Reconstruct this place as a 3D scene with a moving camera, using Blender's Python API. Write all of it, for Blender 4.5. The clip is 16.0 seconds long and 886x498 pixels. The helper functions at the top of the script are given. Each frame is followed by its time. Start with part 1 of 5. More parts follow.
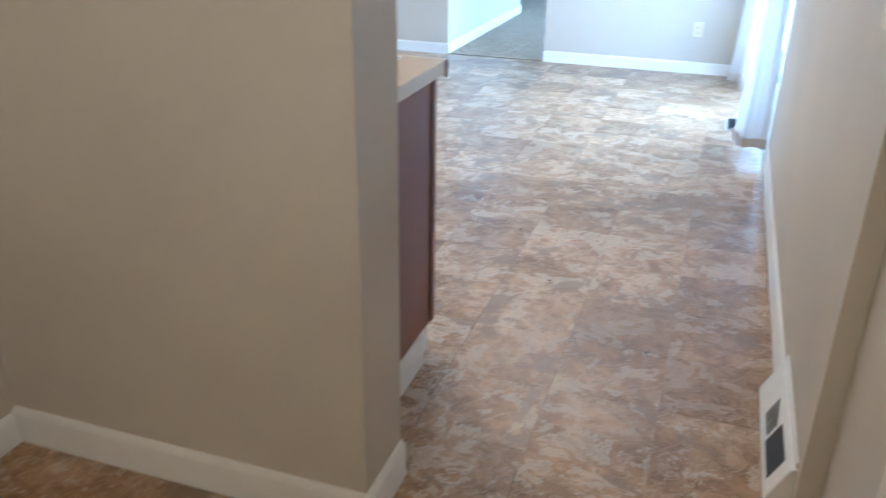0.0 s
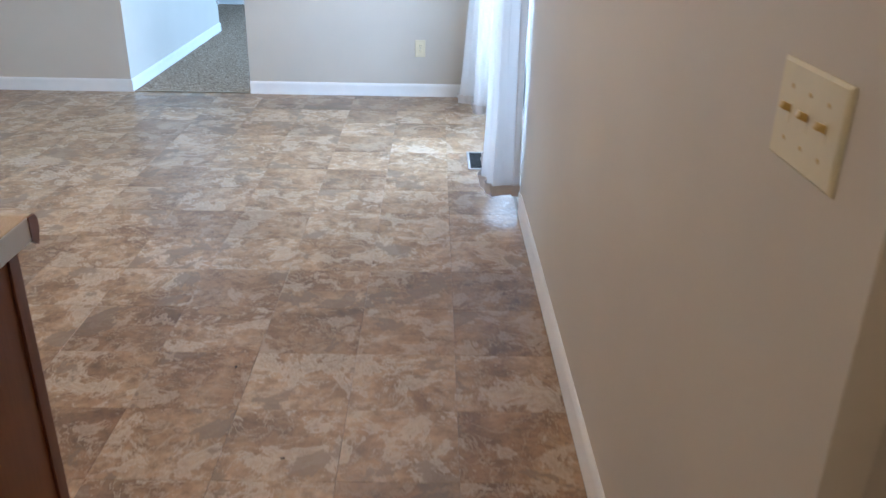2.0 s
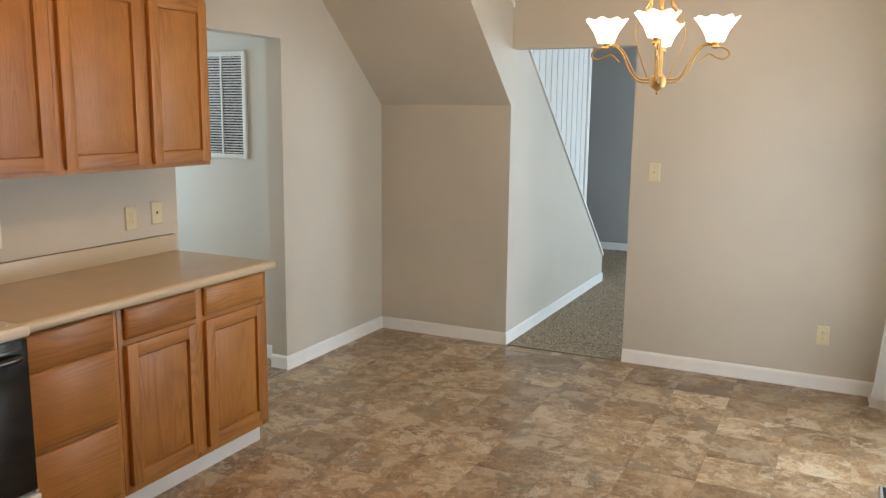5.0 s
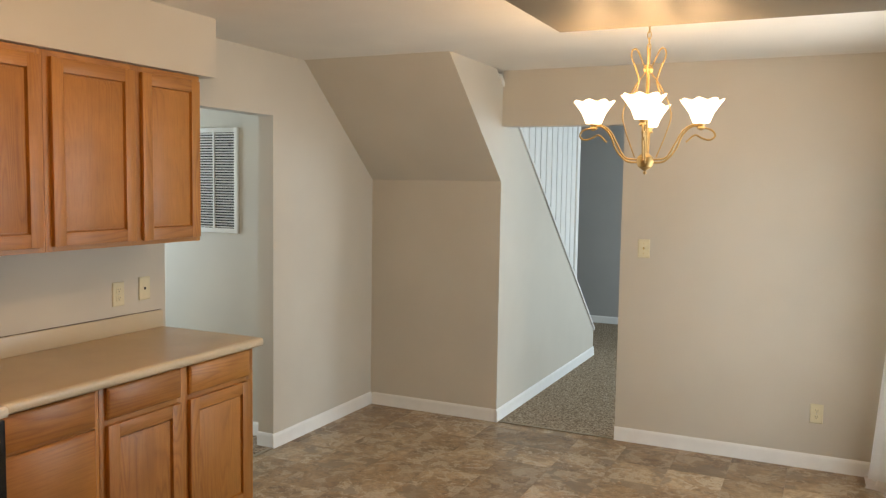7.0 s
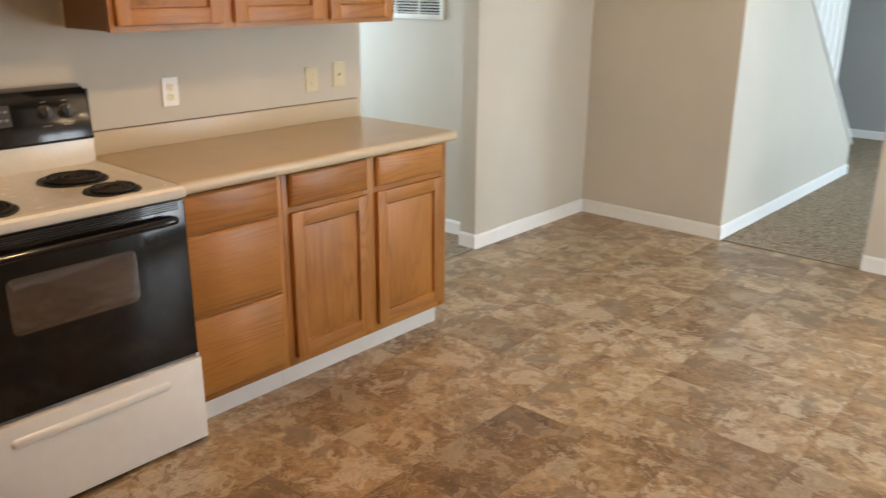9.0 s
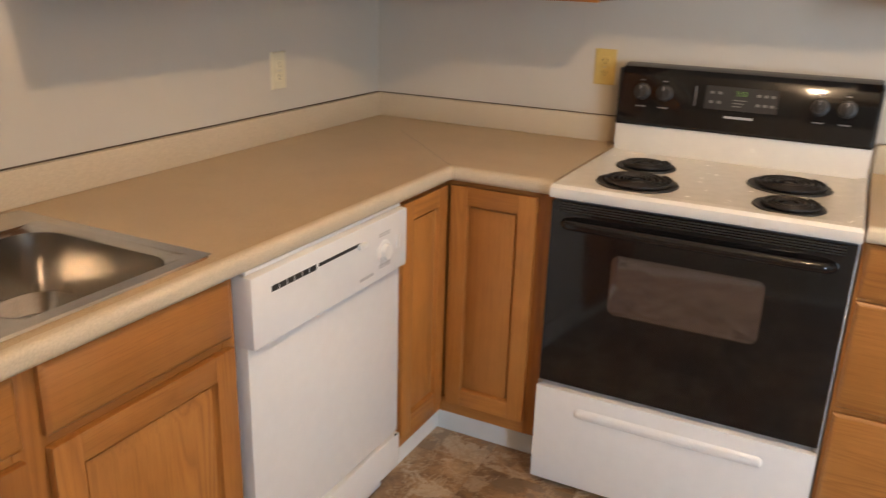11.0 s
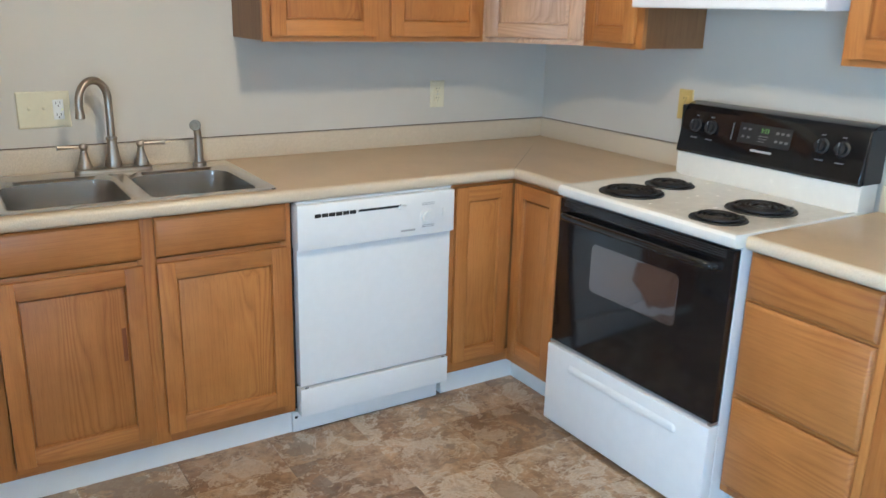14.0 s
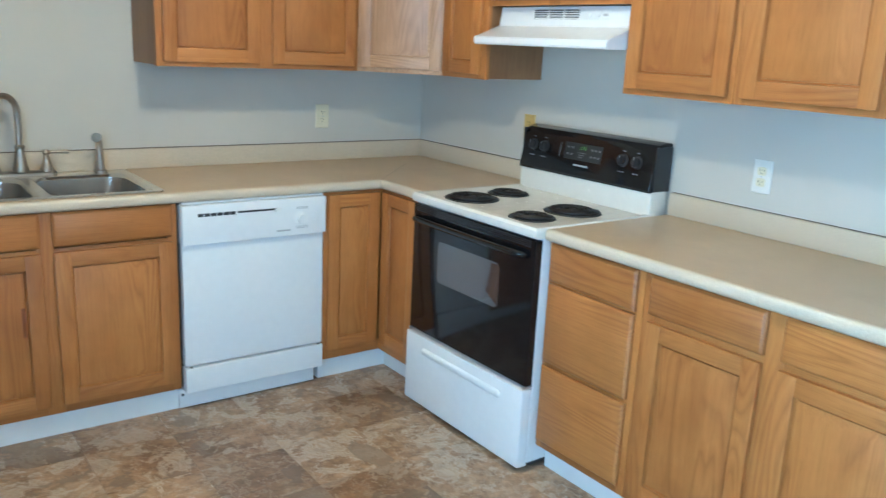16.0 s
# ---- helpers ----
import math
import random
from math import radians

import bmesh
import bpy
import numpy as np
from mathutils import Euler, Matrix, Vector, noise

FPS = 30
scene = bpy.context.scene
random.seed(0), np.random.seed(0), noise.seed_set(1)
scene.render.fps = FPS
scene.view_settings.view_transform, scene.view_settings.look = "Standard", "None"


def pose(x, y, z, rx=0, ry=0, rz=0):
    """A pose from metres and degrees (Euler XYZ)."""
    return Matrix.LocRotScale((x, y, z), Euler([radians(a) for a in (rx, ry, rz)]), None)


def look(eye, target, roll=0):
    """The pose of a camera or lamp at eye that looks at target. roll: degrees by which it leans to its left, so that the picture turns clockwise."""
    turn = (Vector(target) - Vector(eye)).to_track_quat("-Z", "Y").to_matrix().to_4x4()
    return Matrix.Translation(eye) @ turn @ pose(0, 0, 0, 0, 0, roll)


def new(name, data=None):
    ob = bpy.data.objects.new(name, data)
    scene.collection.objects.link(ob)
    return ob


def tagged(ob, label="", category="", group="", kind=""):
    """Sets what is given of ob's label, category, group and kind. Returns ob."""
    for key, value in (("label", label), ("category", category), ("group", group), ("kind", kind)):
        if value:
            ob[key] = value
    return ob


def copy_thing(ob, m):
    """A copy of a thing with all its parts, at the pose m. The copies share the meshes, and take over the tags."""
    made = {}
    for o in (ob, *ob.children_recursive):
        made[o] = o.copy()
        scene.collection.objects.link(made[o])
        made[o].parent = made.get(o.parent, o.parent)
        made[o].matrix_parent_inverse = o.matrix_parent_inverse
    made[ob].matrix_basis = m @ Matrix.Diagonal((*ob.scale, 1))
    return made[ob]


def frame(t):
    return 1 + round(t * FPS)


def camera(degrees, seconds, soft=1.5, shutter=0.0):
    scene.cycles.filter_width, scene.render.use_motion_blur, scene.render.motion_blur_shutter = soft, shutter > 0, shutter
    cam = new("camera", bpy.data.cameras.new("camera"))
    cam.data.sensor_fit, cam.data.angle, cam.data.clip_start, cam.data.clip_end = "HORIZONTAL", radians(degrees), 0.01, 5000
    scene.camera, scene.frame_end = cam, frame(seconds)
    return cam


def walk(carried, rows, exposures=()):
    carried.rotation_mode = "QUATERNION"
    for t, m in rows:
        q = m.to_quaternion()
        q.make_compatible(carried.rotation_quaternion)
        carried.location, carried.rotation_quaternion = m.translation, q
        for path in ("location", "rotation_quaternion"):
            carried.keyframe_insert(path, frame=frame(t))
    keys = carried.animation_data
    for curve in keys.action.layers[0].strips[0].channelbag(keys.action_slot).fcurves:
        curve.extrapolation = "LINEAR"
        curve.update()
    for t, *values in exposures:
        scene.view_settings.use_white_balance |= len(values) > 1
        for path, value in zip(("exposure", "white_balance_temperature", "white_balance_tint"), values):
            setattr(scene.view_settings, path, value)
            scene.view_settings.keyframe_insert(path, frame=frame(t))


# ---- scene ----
cam = camera(57.1, 16.0, soft=1.3, shutter=0.3)
PATH = [
    (0, (-0.314, -0.311, 1.369), (-0.89, 1.417, 0.543), 0.9),
    (0.5, (-0.272, -0.15, 1.377), (-0.532, 1.667, 0.583), 1.2),
    (1, (-0.327, 0.069, 1.366), (-0.355, 1.892, 0.543), 1.0),
    (1.5, (-0.419, 0.341, 1.401), (-0.36, 2.152, 0.556), 0.4),
    (2, (-0.418, 0.685, 1.393), (-0.387, 2.509, 0.573), 1.2),
    (2.5, (-0.439, 0.979, 1.46), (-0.633, 2.839, 0.751), 1.1),
    (3, (-0.504, 1.093, 1.508), (-0.962, 2.943, 0.901), 0.1),
    (3.5, (-0.478, 1.143, 1.54), (-1.13, 2.958, 1.009), 0.9),
    (4, (-0.479, 1.166, 1.578), (-1.256, 2.95, 1.12), 0.6),
    (4.5, (-0.491, 1.167, 1.609), (-1.343, 2.933, 1.216), 0.5),
    (7, (-0.493, 1.189, 1.661), (-1.347, 2.99, 1.503), 0.9),
    (7.5, (-0.515, 1.189, 1.661), (-1.363, 2.993, 1.505), 1.0),
    (8, (-0.549, 1.204, 1.633), (-1.41, 2.986, 1.348), 0.9),
    (8.5, (-0.575, 1.326, 1.578), (-1.534, 3.01, 1.085), 0.4),
    (9, (-0.601, 1.591, 1.537), (-1.858, 3.016, 0.915), 0.4),
    (9.5, (-0.686, 1.908, 1.496), (-2.204, 3.011, 0.804), 0.9),
    (10, (-0.8, 2.282, 1.461), (-2.575, 2.88, 0.763), 0.2),
    (10.2, (-0.793, 2.42, 1.44), (-2.662, 2.678, 0.777), 0.4),
    (12.3, (-1.031, 3.544, 1.449), (-2.093, 1.995, 0.76), 1.3),
    (12.5, (-1.018, 3.656, 1.446), (-2.037, 2.072, 0.773), 1.6),
    (13, (-1.027, 3.885, 1.48), (-2.0, 2.274, 0.803), 2.1),
    (13.5, (-1.071, 4.122, 1.488), (-2.053, 2.513, 0.82), 2.1),
    (14, (-1.04, 4.334, 1.503), (-2.07, 2.716, 0.933), 1.5),
    (14.5, (-1.008, 4.547, 1.52), (-2.085, 2.924, 1.065), 2.0),
    (15, (-1.009, 4.745, 1.53), (-2.061, 3.096, 1.11), 2.5),
    (15.5, (-0.998, 4.874, 1.526), (-2.034, 3.223, 1.078), 2.5),
    (16, (-1.029, 4.922, 1.505), (-2.182, 3.362, 1.021), 2.8),
]
walk(cam, [(t, look(eye, target, roll)) for t, eye, target, roll in PATH],
     exposures=[(0, 1.17, 4850, 8), (0.5, 0.82, 4800, 6), (1, 0.55, 4900, 8), (1.5, 0.48, 5300, 13), (2.5, 0.27, 5700, 16), (3, 0.03, 6200, 17),
                (3.5, -0.08, 6700, 18), (4.5, -0.2, 7900, 20), (7, -0.32, 9000, 20), (8, -0.25, 8900, 20), (9.5, 0.36, 8000, 19), (10.2, 0.45, 7600, 19),
                (12.5, 0.76, 5800, 13), (14, 0.83, 5100, 3), (15, 0.86, 4850, -2), (16, 0.82, 4650, -5)])

# ---- world, sun, large lights ----
world = bpy.data.worlds.new("sky")
scene.world = world
world.use_nodes = True
wt = world.node_tree
sky = wt.nodes.new("ShaderNodeTexSky")
sky.sky_type, sky.sun_disc = "NISHITA", False
sky.sun_elevation, sky.sun_rotation = radians(48), radians(-4)
wt.links.new(sky.outputs[0], wt.nodes["Background"].inputs[0])
wt.nodes["Background"].inputs[1].default_value = 0.12


def lamp(name, kind, m, power, color, **sizes):
    data = bpy.data.lights.new(name, kind)
    data.energy, data.color = power, color
    for key, value in sizes.items():
        if key == "size":
            data.size = value
        elif key == "size_y":
            data.shape, data.size_y = "RECTANGLE", value
        elif key == "radius":
            data.shadow_soft_size = value
        elif key == "spread":
            data.spread = radians(value)
        elif key == "angle":
            data.angle = radians(value)
    ob = new(name, data)
    ob.matrix_basis = m
    return ob


DAY = (0.58, 0.79, 1.0)
COOL_DAY = (0.46, 0.72, 1.0)      # bluer daylight for the added living-room and hall lamps
WARM = (1.0, 0.75, 0.47)
sun = lamp("sun", "SUN", look((0, 0, 10), (0.6, -9.0, 10 - 10.0)), 3.0, (1.0, 0.95, 0.88), angle=0.5)
# daylight in the patio door, and added lamps for the living room and hall
patio_light = lamp("patio_daylight", "AREA", pose(0.115, 5.25, 1.13, 0, 90, 0), 74, DAY, size=1.7, size_y=1.8, spread=170)
for y in (4.98, 5.27, 5.56):  # added fill strips, turned to throw more daylight into the kitchen
    lamp("patio_skylight", "AREA", pose(0.10, y, 1.23, 0, 90, 33), 3.5, DAY, size=1.5, size_y=0.26, spread=130)
# added fill lamp in a made-up window, brightens the stair wall and balusters
living_fill = lamp("living_daylight", "AREA", pose(1.38, 8.9, 1.45, 0, 90, 0), 185, COOL_DAY, size=1.5, size_y=2.2)
# added fill lamp at the unseen hall end, lifts the grille wall
hall_fill = lamp("hall_daylight", "AREA", pose(-5.88, 4.8, 1.45, 0, -90, 0), 52, COOL_DAY, size=1.3, size_y=0.8)
kitchen_lamp = lamp("kitchen_lamp", "POINT", pose(-1.95, 2.95, 2.3), 32, WARM, radius=0.06)
# added fill lamp for the entry, its real light source is unknown
entry_lamp = lamp("entry_lamp", "POINT", pose(-0.95, -0.6, 2.3), 15, WARM, radius=0.08)

# ---- materials ----


def material(name, rough=0.5, metal=0.0, color=(0.8, 0.8, 0.8), spec=0.5):
    m = bpy.data.materials.new(name)
    m.use_nodes = True
    p = m.node_tree.nodes["Principled BSDF"]
    p.inputs["Base Color"].default_value = (*color, 1)
    p.inputs["Roughness"].default_value = rough
    p.inputs["Metallic"].default_value = metal
    p.inputs["Specular IOR Level"].default_value = spec
    return m, m.node_tree, p


def node(t, kind, **values):
    n = t.nodes.new(kind)
    for key, value in values.items():
        n.inputs[key].default_value = value
    return n


def coords(t, scale=(1, 1, 1), shift=0.0):
    """Object coordinates, scaled, and moved by each object's own random number."""
    tc = t.nodes.new("ShaderNodeTexCoord")
    mp = t.nodes.new("ShaderNodeMapping")
    mp.inputs["Scale"].default_value = scale
    t.links.new(tc.outputs["Object"], mp.inputs["Vector"])
    if shift:
        oi = t.nodes.new("ShaderNodeObjectInfo")
        mul = t.nodes.new("ShaderNodeMath")
        mul.operation = "MULTIPLY"
        mul.inputs[1].default_value = shift
        t.links.new(oi.outputs["Random"], mul.inputs[0])
        t.links.new(mul.outputs[0], mp.inputs["Location"])
    return mp.outputs[0]


def noise_tex(t, vec, scale, detail=4.0, rough=0.55, warp=0.0):
    n = node(t, "ShaderNodeTexNoise", Scale=scale, Detail=detail, Roughness=rough, Distortion=warp)
    t.links.new(vec, n.inputs["Vector"])
    return n.outputs["Fac"]


def ramp(t, fac, stops):
    r = t.nodes.new("ShaderNodeValToRGB")
    e = r.color_ramp.elements
    while len(e) < len(stops):
        e.new(0.5)
    for el, (at, c) in zip(e, stops):
        el.position = at
        el.color = (*c, 1) if len(c) == 3 else c
    t.links.new(fac, r.inputs["Fac"])
    return r.outputs["Color"]


def mix(t, a, b, fac, how="MIX"):
    m = t.nodes.new("ShaderNodeMix")
    m.data_type, m.blend_type = "RGBA", how
    if isinstance(fac, float):
        m.inputs["Factor"].default_value = fac
    else:
        t.links.new(fac, m.inputs["Factor"])
    for socket, value in ((m.inputs[6], a), (m.inputs[7], b)):
        if isinstance(value, tuple):
            socket.default_value = (*value, 1)
        else:
            t.links.new(value, socket)
    return m.outputs[2]


def bump(t, p, fac, strength, distance):
    b = node(t, "ShaderNodeBump", Strength=strength, Distance=distance)
    t.links.new(fac, b.inputs["Height"])
    t.links.new(b.outputs[0], p.inputs["Normal"])


def paint(name, color, rough=0.55, texture=260, strength=0.12):
    """Rolled wall paint: faint stipple and slow, faint clouding."""
    m, t, p = material(name, rough)
    v = coords(t)
    slow = noise_tex(t, v, 1.3, 3)
    dark = tuple(c * 0.93 for c in color)
    t.links.new(ramp(t, slow, [(0.35, dark), (0.65, color)]), p.inputs["Base Color"])
    bump(t, p, noise_tex(t, v, texture, 2), strength, 0.002)
    return m


def plain(name, color, rough, metal=0.0, vary=0.06, scale=30.0, grain=0.0, grain_scale=400.0):
    """A moulded or coated surface: slight uneven tone and gloss."""
    m, t, p = material(name, rough, metal)
    v = coords(t)
    n = noise_tex(t, v, scale, 3)
    t.links.new(ramp(t, n, [(0.3, tuple(c * (1 - vary) for c in color)), (0.7, color)]), p.inputs["Base Color"])
    r = node(t, "ShaderNodeMapRange")
    r.inputs["To Min"].default_value, r.inputs["To Max"].default_value = rough * 0.85, min(1, rough * 1.2)
    t.links.new(n, r.inputs["Value"])
    t.links.new(r.outputs[0], p.inputs["Roughness"])
    if grain:
        bump(t, p, noise_tex(t, v, grain_scale, 2), grain, 0.001)
    return m


def oak(name, axis, light, mid, dark, rough=0.44, figured=0.5):
    """Stained oak: boards glued edge to edge, fine straight pores, and cathedral figure in some of the boards."""
    m, t, p = material(name, rough)
    stretch = [1.0, 1.0, 1.0]
    stretch[axis] = 0.10
    v = coords(t, tuple(stretch), 37.0)
    figure = node(t, "ShaderNodeTexNoise", Scale=5.5, Detail=2.0, Roughness=0.45, Distortion=0.25)
    t.links.new(v, figure.inputs["Vector"])
    rings = t.nodes.new("ShaderNodeMath")
    rings.operation = "MULTIPLY"
    rings.inputs[1].default_value = 26.0
    t.links.new(figure.outputs["Fac"], rings.inputs[0])
    saw = t.nodes.new("ShaderNodeMath")
    saw.operation = "FRACT"
    t.links.new(rings.outputs[0], saw.inputs[0])
    late = tuple(0.45 * a + 0.55 * b for a, b in zip(mid, dark))
    lines = ramp(t, saw.outputs[0], [(0.0, mid), (0.25, light), (0.62, mid), (0.86, late), (0.97, mid)])
    calm = mix(t, mid, light, noise_tex(t, v, 11.0, 3, 0.5))
    # the figure shows in patches, plain straight grain lies between
    patch = noise_tex(t, coords(t, tuple(1.0 if c == 1.0 else 0.3 for c in stretch), 23.0), 4.2, 2)
    mask = ramp(t, patch, [(0.50 - 0.06 * figured, (0.12, 0.12, 0.12)), (0.60 - 0.06 * figured, (0.70, 0.70, 0.70))])
    base = mix(t, calm, lines, mask)
    thin = coords(t, tuple(1.0 if c == 1.0 else 0.025 for c in stretch), 37.0)
    streak = noise_tex(t, thin, 150, 3, 0.6)
    base = mix(t, base, ramp(t, streak, [(0.36, (0.80, 0.75, 0.68)), (0.5, (0.98, 0.97, 0.96)), (0.64, (1.07, 1.06, 1.05))]), 0.30, "MULTIPLY")
    pores = noise_tex(t, thin, 420, 2, 0.6)
    base = mix(t, base, ramp(t, pores, [(0.36, (0.55, 0.47, 0.40)), (0.46, (1, 1, 1))]), 0.28, "MULTIPLY")
    # glued-up boards of slightly different tone
    sep = t.nodes.new("ShaderNodeSeparateXYZ")
    t.links.new(coords(t, (9.0, 9.0, 9.0), 53.0), sep.inputs[0])
    flat = t.nodes.new("ShaderNodeMath")
    flat.operation = "FLOOR"
    t.links.new(sep.outputs[0 if axis == 1 else 1], flat.inputs[0])
    board = t.nodes.new("ShaderNodeTexWhiteNoise")
    board.noise_dimensions = "1D"
    t.links.new(flat.outputs[0], board.inputs["W"])
    base = mix(t, base, ramp(t, board.outputs["Value"], [(0.0, (0.86, 0.82, 0.77)), (1.0, (1.06, 1.06, 1.06))]), 0.7, "MULTIPLY")
    oi = t.nodes.new("ShaderNodeObjectInfo")
    tone = ramp(t, oi.outputs["Random"], [(0.0, (0.86, 0.80, 0.74)), (1.0, (1.10, 1.08, 1.03))])
    base = mix(t, base, tone, 1.0, "MULTIPLY")
    cloud = noise_tex(t, coords(t, (1, 1, 1), 11.0), 4.5, 4, 0.6)
    base = mix(t, base, ramp(t, cloud, [(0.34, (0.84, 0.79, 0.73)), (0.62, (1.02, 1.02, 1.02))]), 0.8, "MULTIPLY")
    t.links.new(base, p.inputs["Base Color"])
    gloss = node(t, "ShaderNodeMapRange")
    gloss.inputs["To Min"].default_value, gloss.inputs["To Max"].default_value = rough * 0.8, rough * 1.25
    t.links.new(cloud, gloss.inputs["Value"])
    t.links.new(gloss.outputs[0], p.inputs["Roughness"])
    bump(t, p, pores, 0.15, 0.0008)
    p.inputs["Coat Weight"].default_value = 0.10
    p.inputs["Coat Roughness"].default_value = 0.28
    return m


OAK = ((0.505, 0.232, 0.062), (0.435, 0.182, 0.045), (0.23, 0.078, 0.019))
oak_x = oak("oak_grain_x", 0, *OAK)
oak_y = oak("oak_grain_y", 1, *OAK)
oak_z = oak("oak_grain_z", 2, *OAK)
WASH = ((0.60, 0.40, 0.24), (0.48, 0.29, 0.16), (0.25, 0.13, 0.065))
washed_x = oak("washed_oak_x", 0, *WASH)
washed_y = oak("washed_oak_y", 1, *WASH)
oak_side = oak("cabinet_side_oak", 2, (0.34, 0.185, 0.080), (0.29, 0.150, 0.060), (0.19, 0.090, 0.035), 0.5, 0.0)
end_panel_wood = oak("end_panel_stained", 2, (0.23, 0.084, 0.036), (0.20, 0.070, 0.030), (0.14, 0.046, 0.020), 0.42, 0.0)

wall_paint = paint("greige_wall_paint", (0.598, 0.554, 0.479))
ceiling_paint = paint("ceiling_texture_paint", (0.80, 0.77, 0.71), 0.8, 55, 0.6)
grey_paint = paint("blue_grey_wall_paint", (0.42, 0.42, 0.405), 0.6)
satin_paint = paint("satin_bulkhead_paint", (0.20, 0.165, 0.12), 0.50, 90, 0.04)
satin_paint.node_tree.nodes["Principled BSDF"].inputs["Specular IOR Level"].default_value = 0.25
trim_paint = plain("white_trim_paint", (0.80, 0.80, 0.78), 0.35, vary=0.05, scale=12, grain=0.05)
door_paint = plain("cream_door_paint", (0.76, 0.72, 0.64), 0.4, vary=0.05, scale=9, grain=0.04)
enamel = plain("white_enamel", (0.82, 0.82, 0.81), 0.22, vary=0.03)
cream_enamel = plain("cream_enamel", (0.80, 0.77, 0.70), 0.25, vary=0.04)
almond = plain("almond_plastic", (0.72, 0.66, 0.47), 0.38, vary=0.05)
ivory = plain("ivory_plastic", (0.74, 0.67, 0.46), 0.36, vary=0.05)
gold_plate = plain("yellowed_plastic", (0.62, 0.44, 0.14), 0.4, vary=0.1)
slot_black = plain("dark_slot", (0.02, 0.02, 0.02), 0.6)
black_gloss = plain("black_enamel", (0.008, 0.008, 0.009), 0.09, vary=0.2)
black_matt = plain("black_plastic", (0.02, 0.02, 0.021), 0.42, vary=0.2)
coil_black = plain("burner_coil", (0.03, 0.027, 0.025), 0.5, 0.4, vary=0.3)
oven_glass = plain("oven_window_glass", (0.055, 0.040, 0.038), 0.06, vary=0.2)
for m, ior in ((oven_glass, 2.1), (black_gloss, 1.45)):
    m.node_tree.nodes["Principled BSDF"].inputs["IOR"].default_value = ior
print_grey = plain("printed_grey", (0.45, 0.45, 0.45), 0.5)
print_dim = plain("printed_dark_grey", (0.16, 0.16, 0.16), 0.5)
brass = plain("polished_brass", (0.82, 0.56, 0.20), 0.14, 1.0, 0.12)
antique = plain("antique_gold_metal", (0.62, 0.43, 0.19), 0.48, 0.75, 0.2, 40)
nickel = plain("brushed_nickel", (0.42, 0.37, 0.31), 0.34, 1.0, 0.05, 12)
dark_metal = plain("dark_grille_metal", (0.06, 0.06, 0.06), 0.5, 0.6, 0.3)
zinc = plain("zinc_metal", (0.50, 0.50, 0.49), 0.4, 0.9)
grey_metal = plain("grey_painted_metal", (0.22, 0.22, 0.20), 0.5)
threshold_metal = plain("threshold_strip", (0.34, 0.27, 0.19), 0.45, 0.5)
white_plastic = plain("white_plastic", (0.80, 0.80, 0.78), 0.35)


def steel_material():
    m, t, p = material("brushed_stainless", 0.3, 1.0, (0.55, 0.53, 0.50))
    v = coords(t, (4, 90, 90))
    n = noise_tex(t, v, 6, 3)
    t.links.new(ramp(t, n, [(0.3, (0.52, 0.49, 0.45)), (0.7, (0.68, 0.65, 0.61))]), p.inputs["Base Color"])
    r = node(t, "ShaderNodeMapRange")
    r.inputs["To Min"].default_value, r.inputs["To Max"].default_value = 0.15, 0.27
    t.links.new(noise_tex(t, v, 9, 2), r.inputs["Value"])
    t.links.new(r.outputs[0], p.inputs["Roughness"])
    return m


def laminate_material():
    m, t, p = material("tan_laminate", 0.30)
    v = coords(t)
    fine = noise_tex(t, v, 420, 2)
    speck = ramp(t, fine, [(0.38, (0.42, 0.295, 0.165)), (0.5, (0.54, 0.395, 0.235)), (0.64, (0.62, 0.485, 0.31))])
    slow = ramp(t, noise_tex(t, v, 5, 4), [(0.35, (0.90, 0.89, 0.87)), (0.65, (1, 1, 1))])
    t.links.new(mix(t, speck, slow, 1.0, "MULTIPLY"), p.inputs["Base Color"])
    return m


def edge_laminate_material():
    m, t, p = material("pale_laminate_edge", 0.32)
    v = coords(t)
    fine = noise_tex(t, v, 300, 3)
    t.links.new(ramp(t, fine, [(0.38, (0.55, 0.46, 0.335)), (0.62, (0.64, 0.545, 0.41))]), p.inputs["Base Color"])
    return m


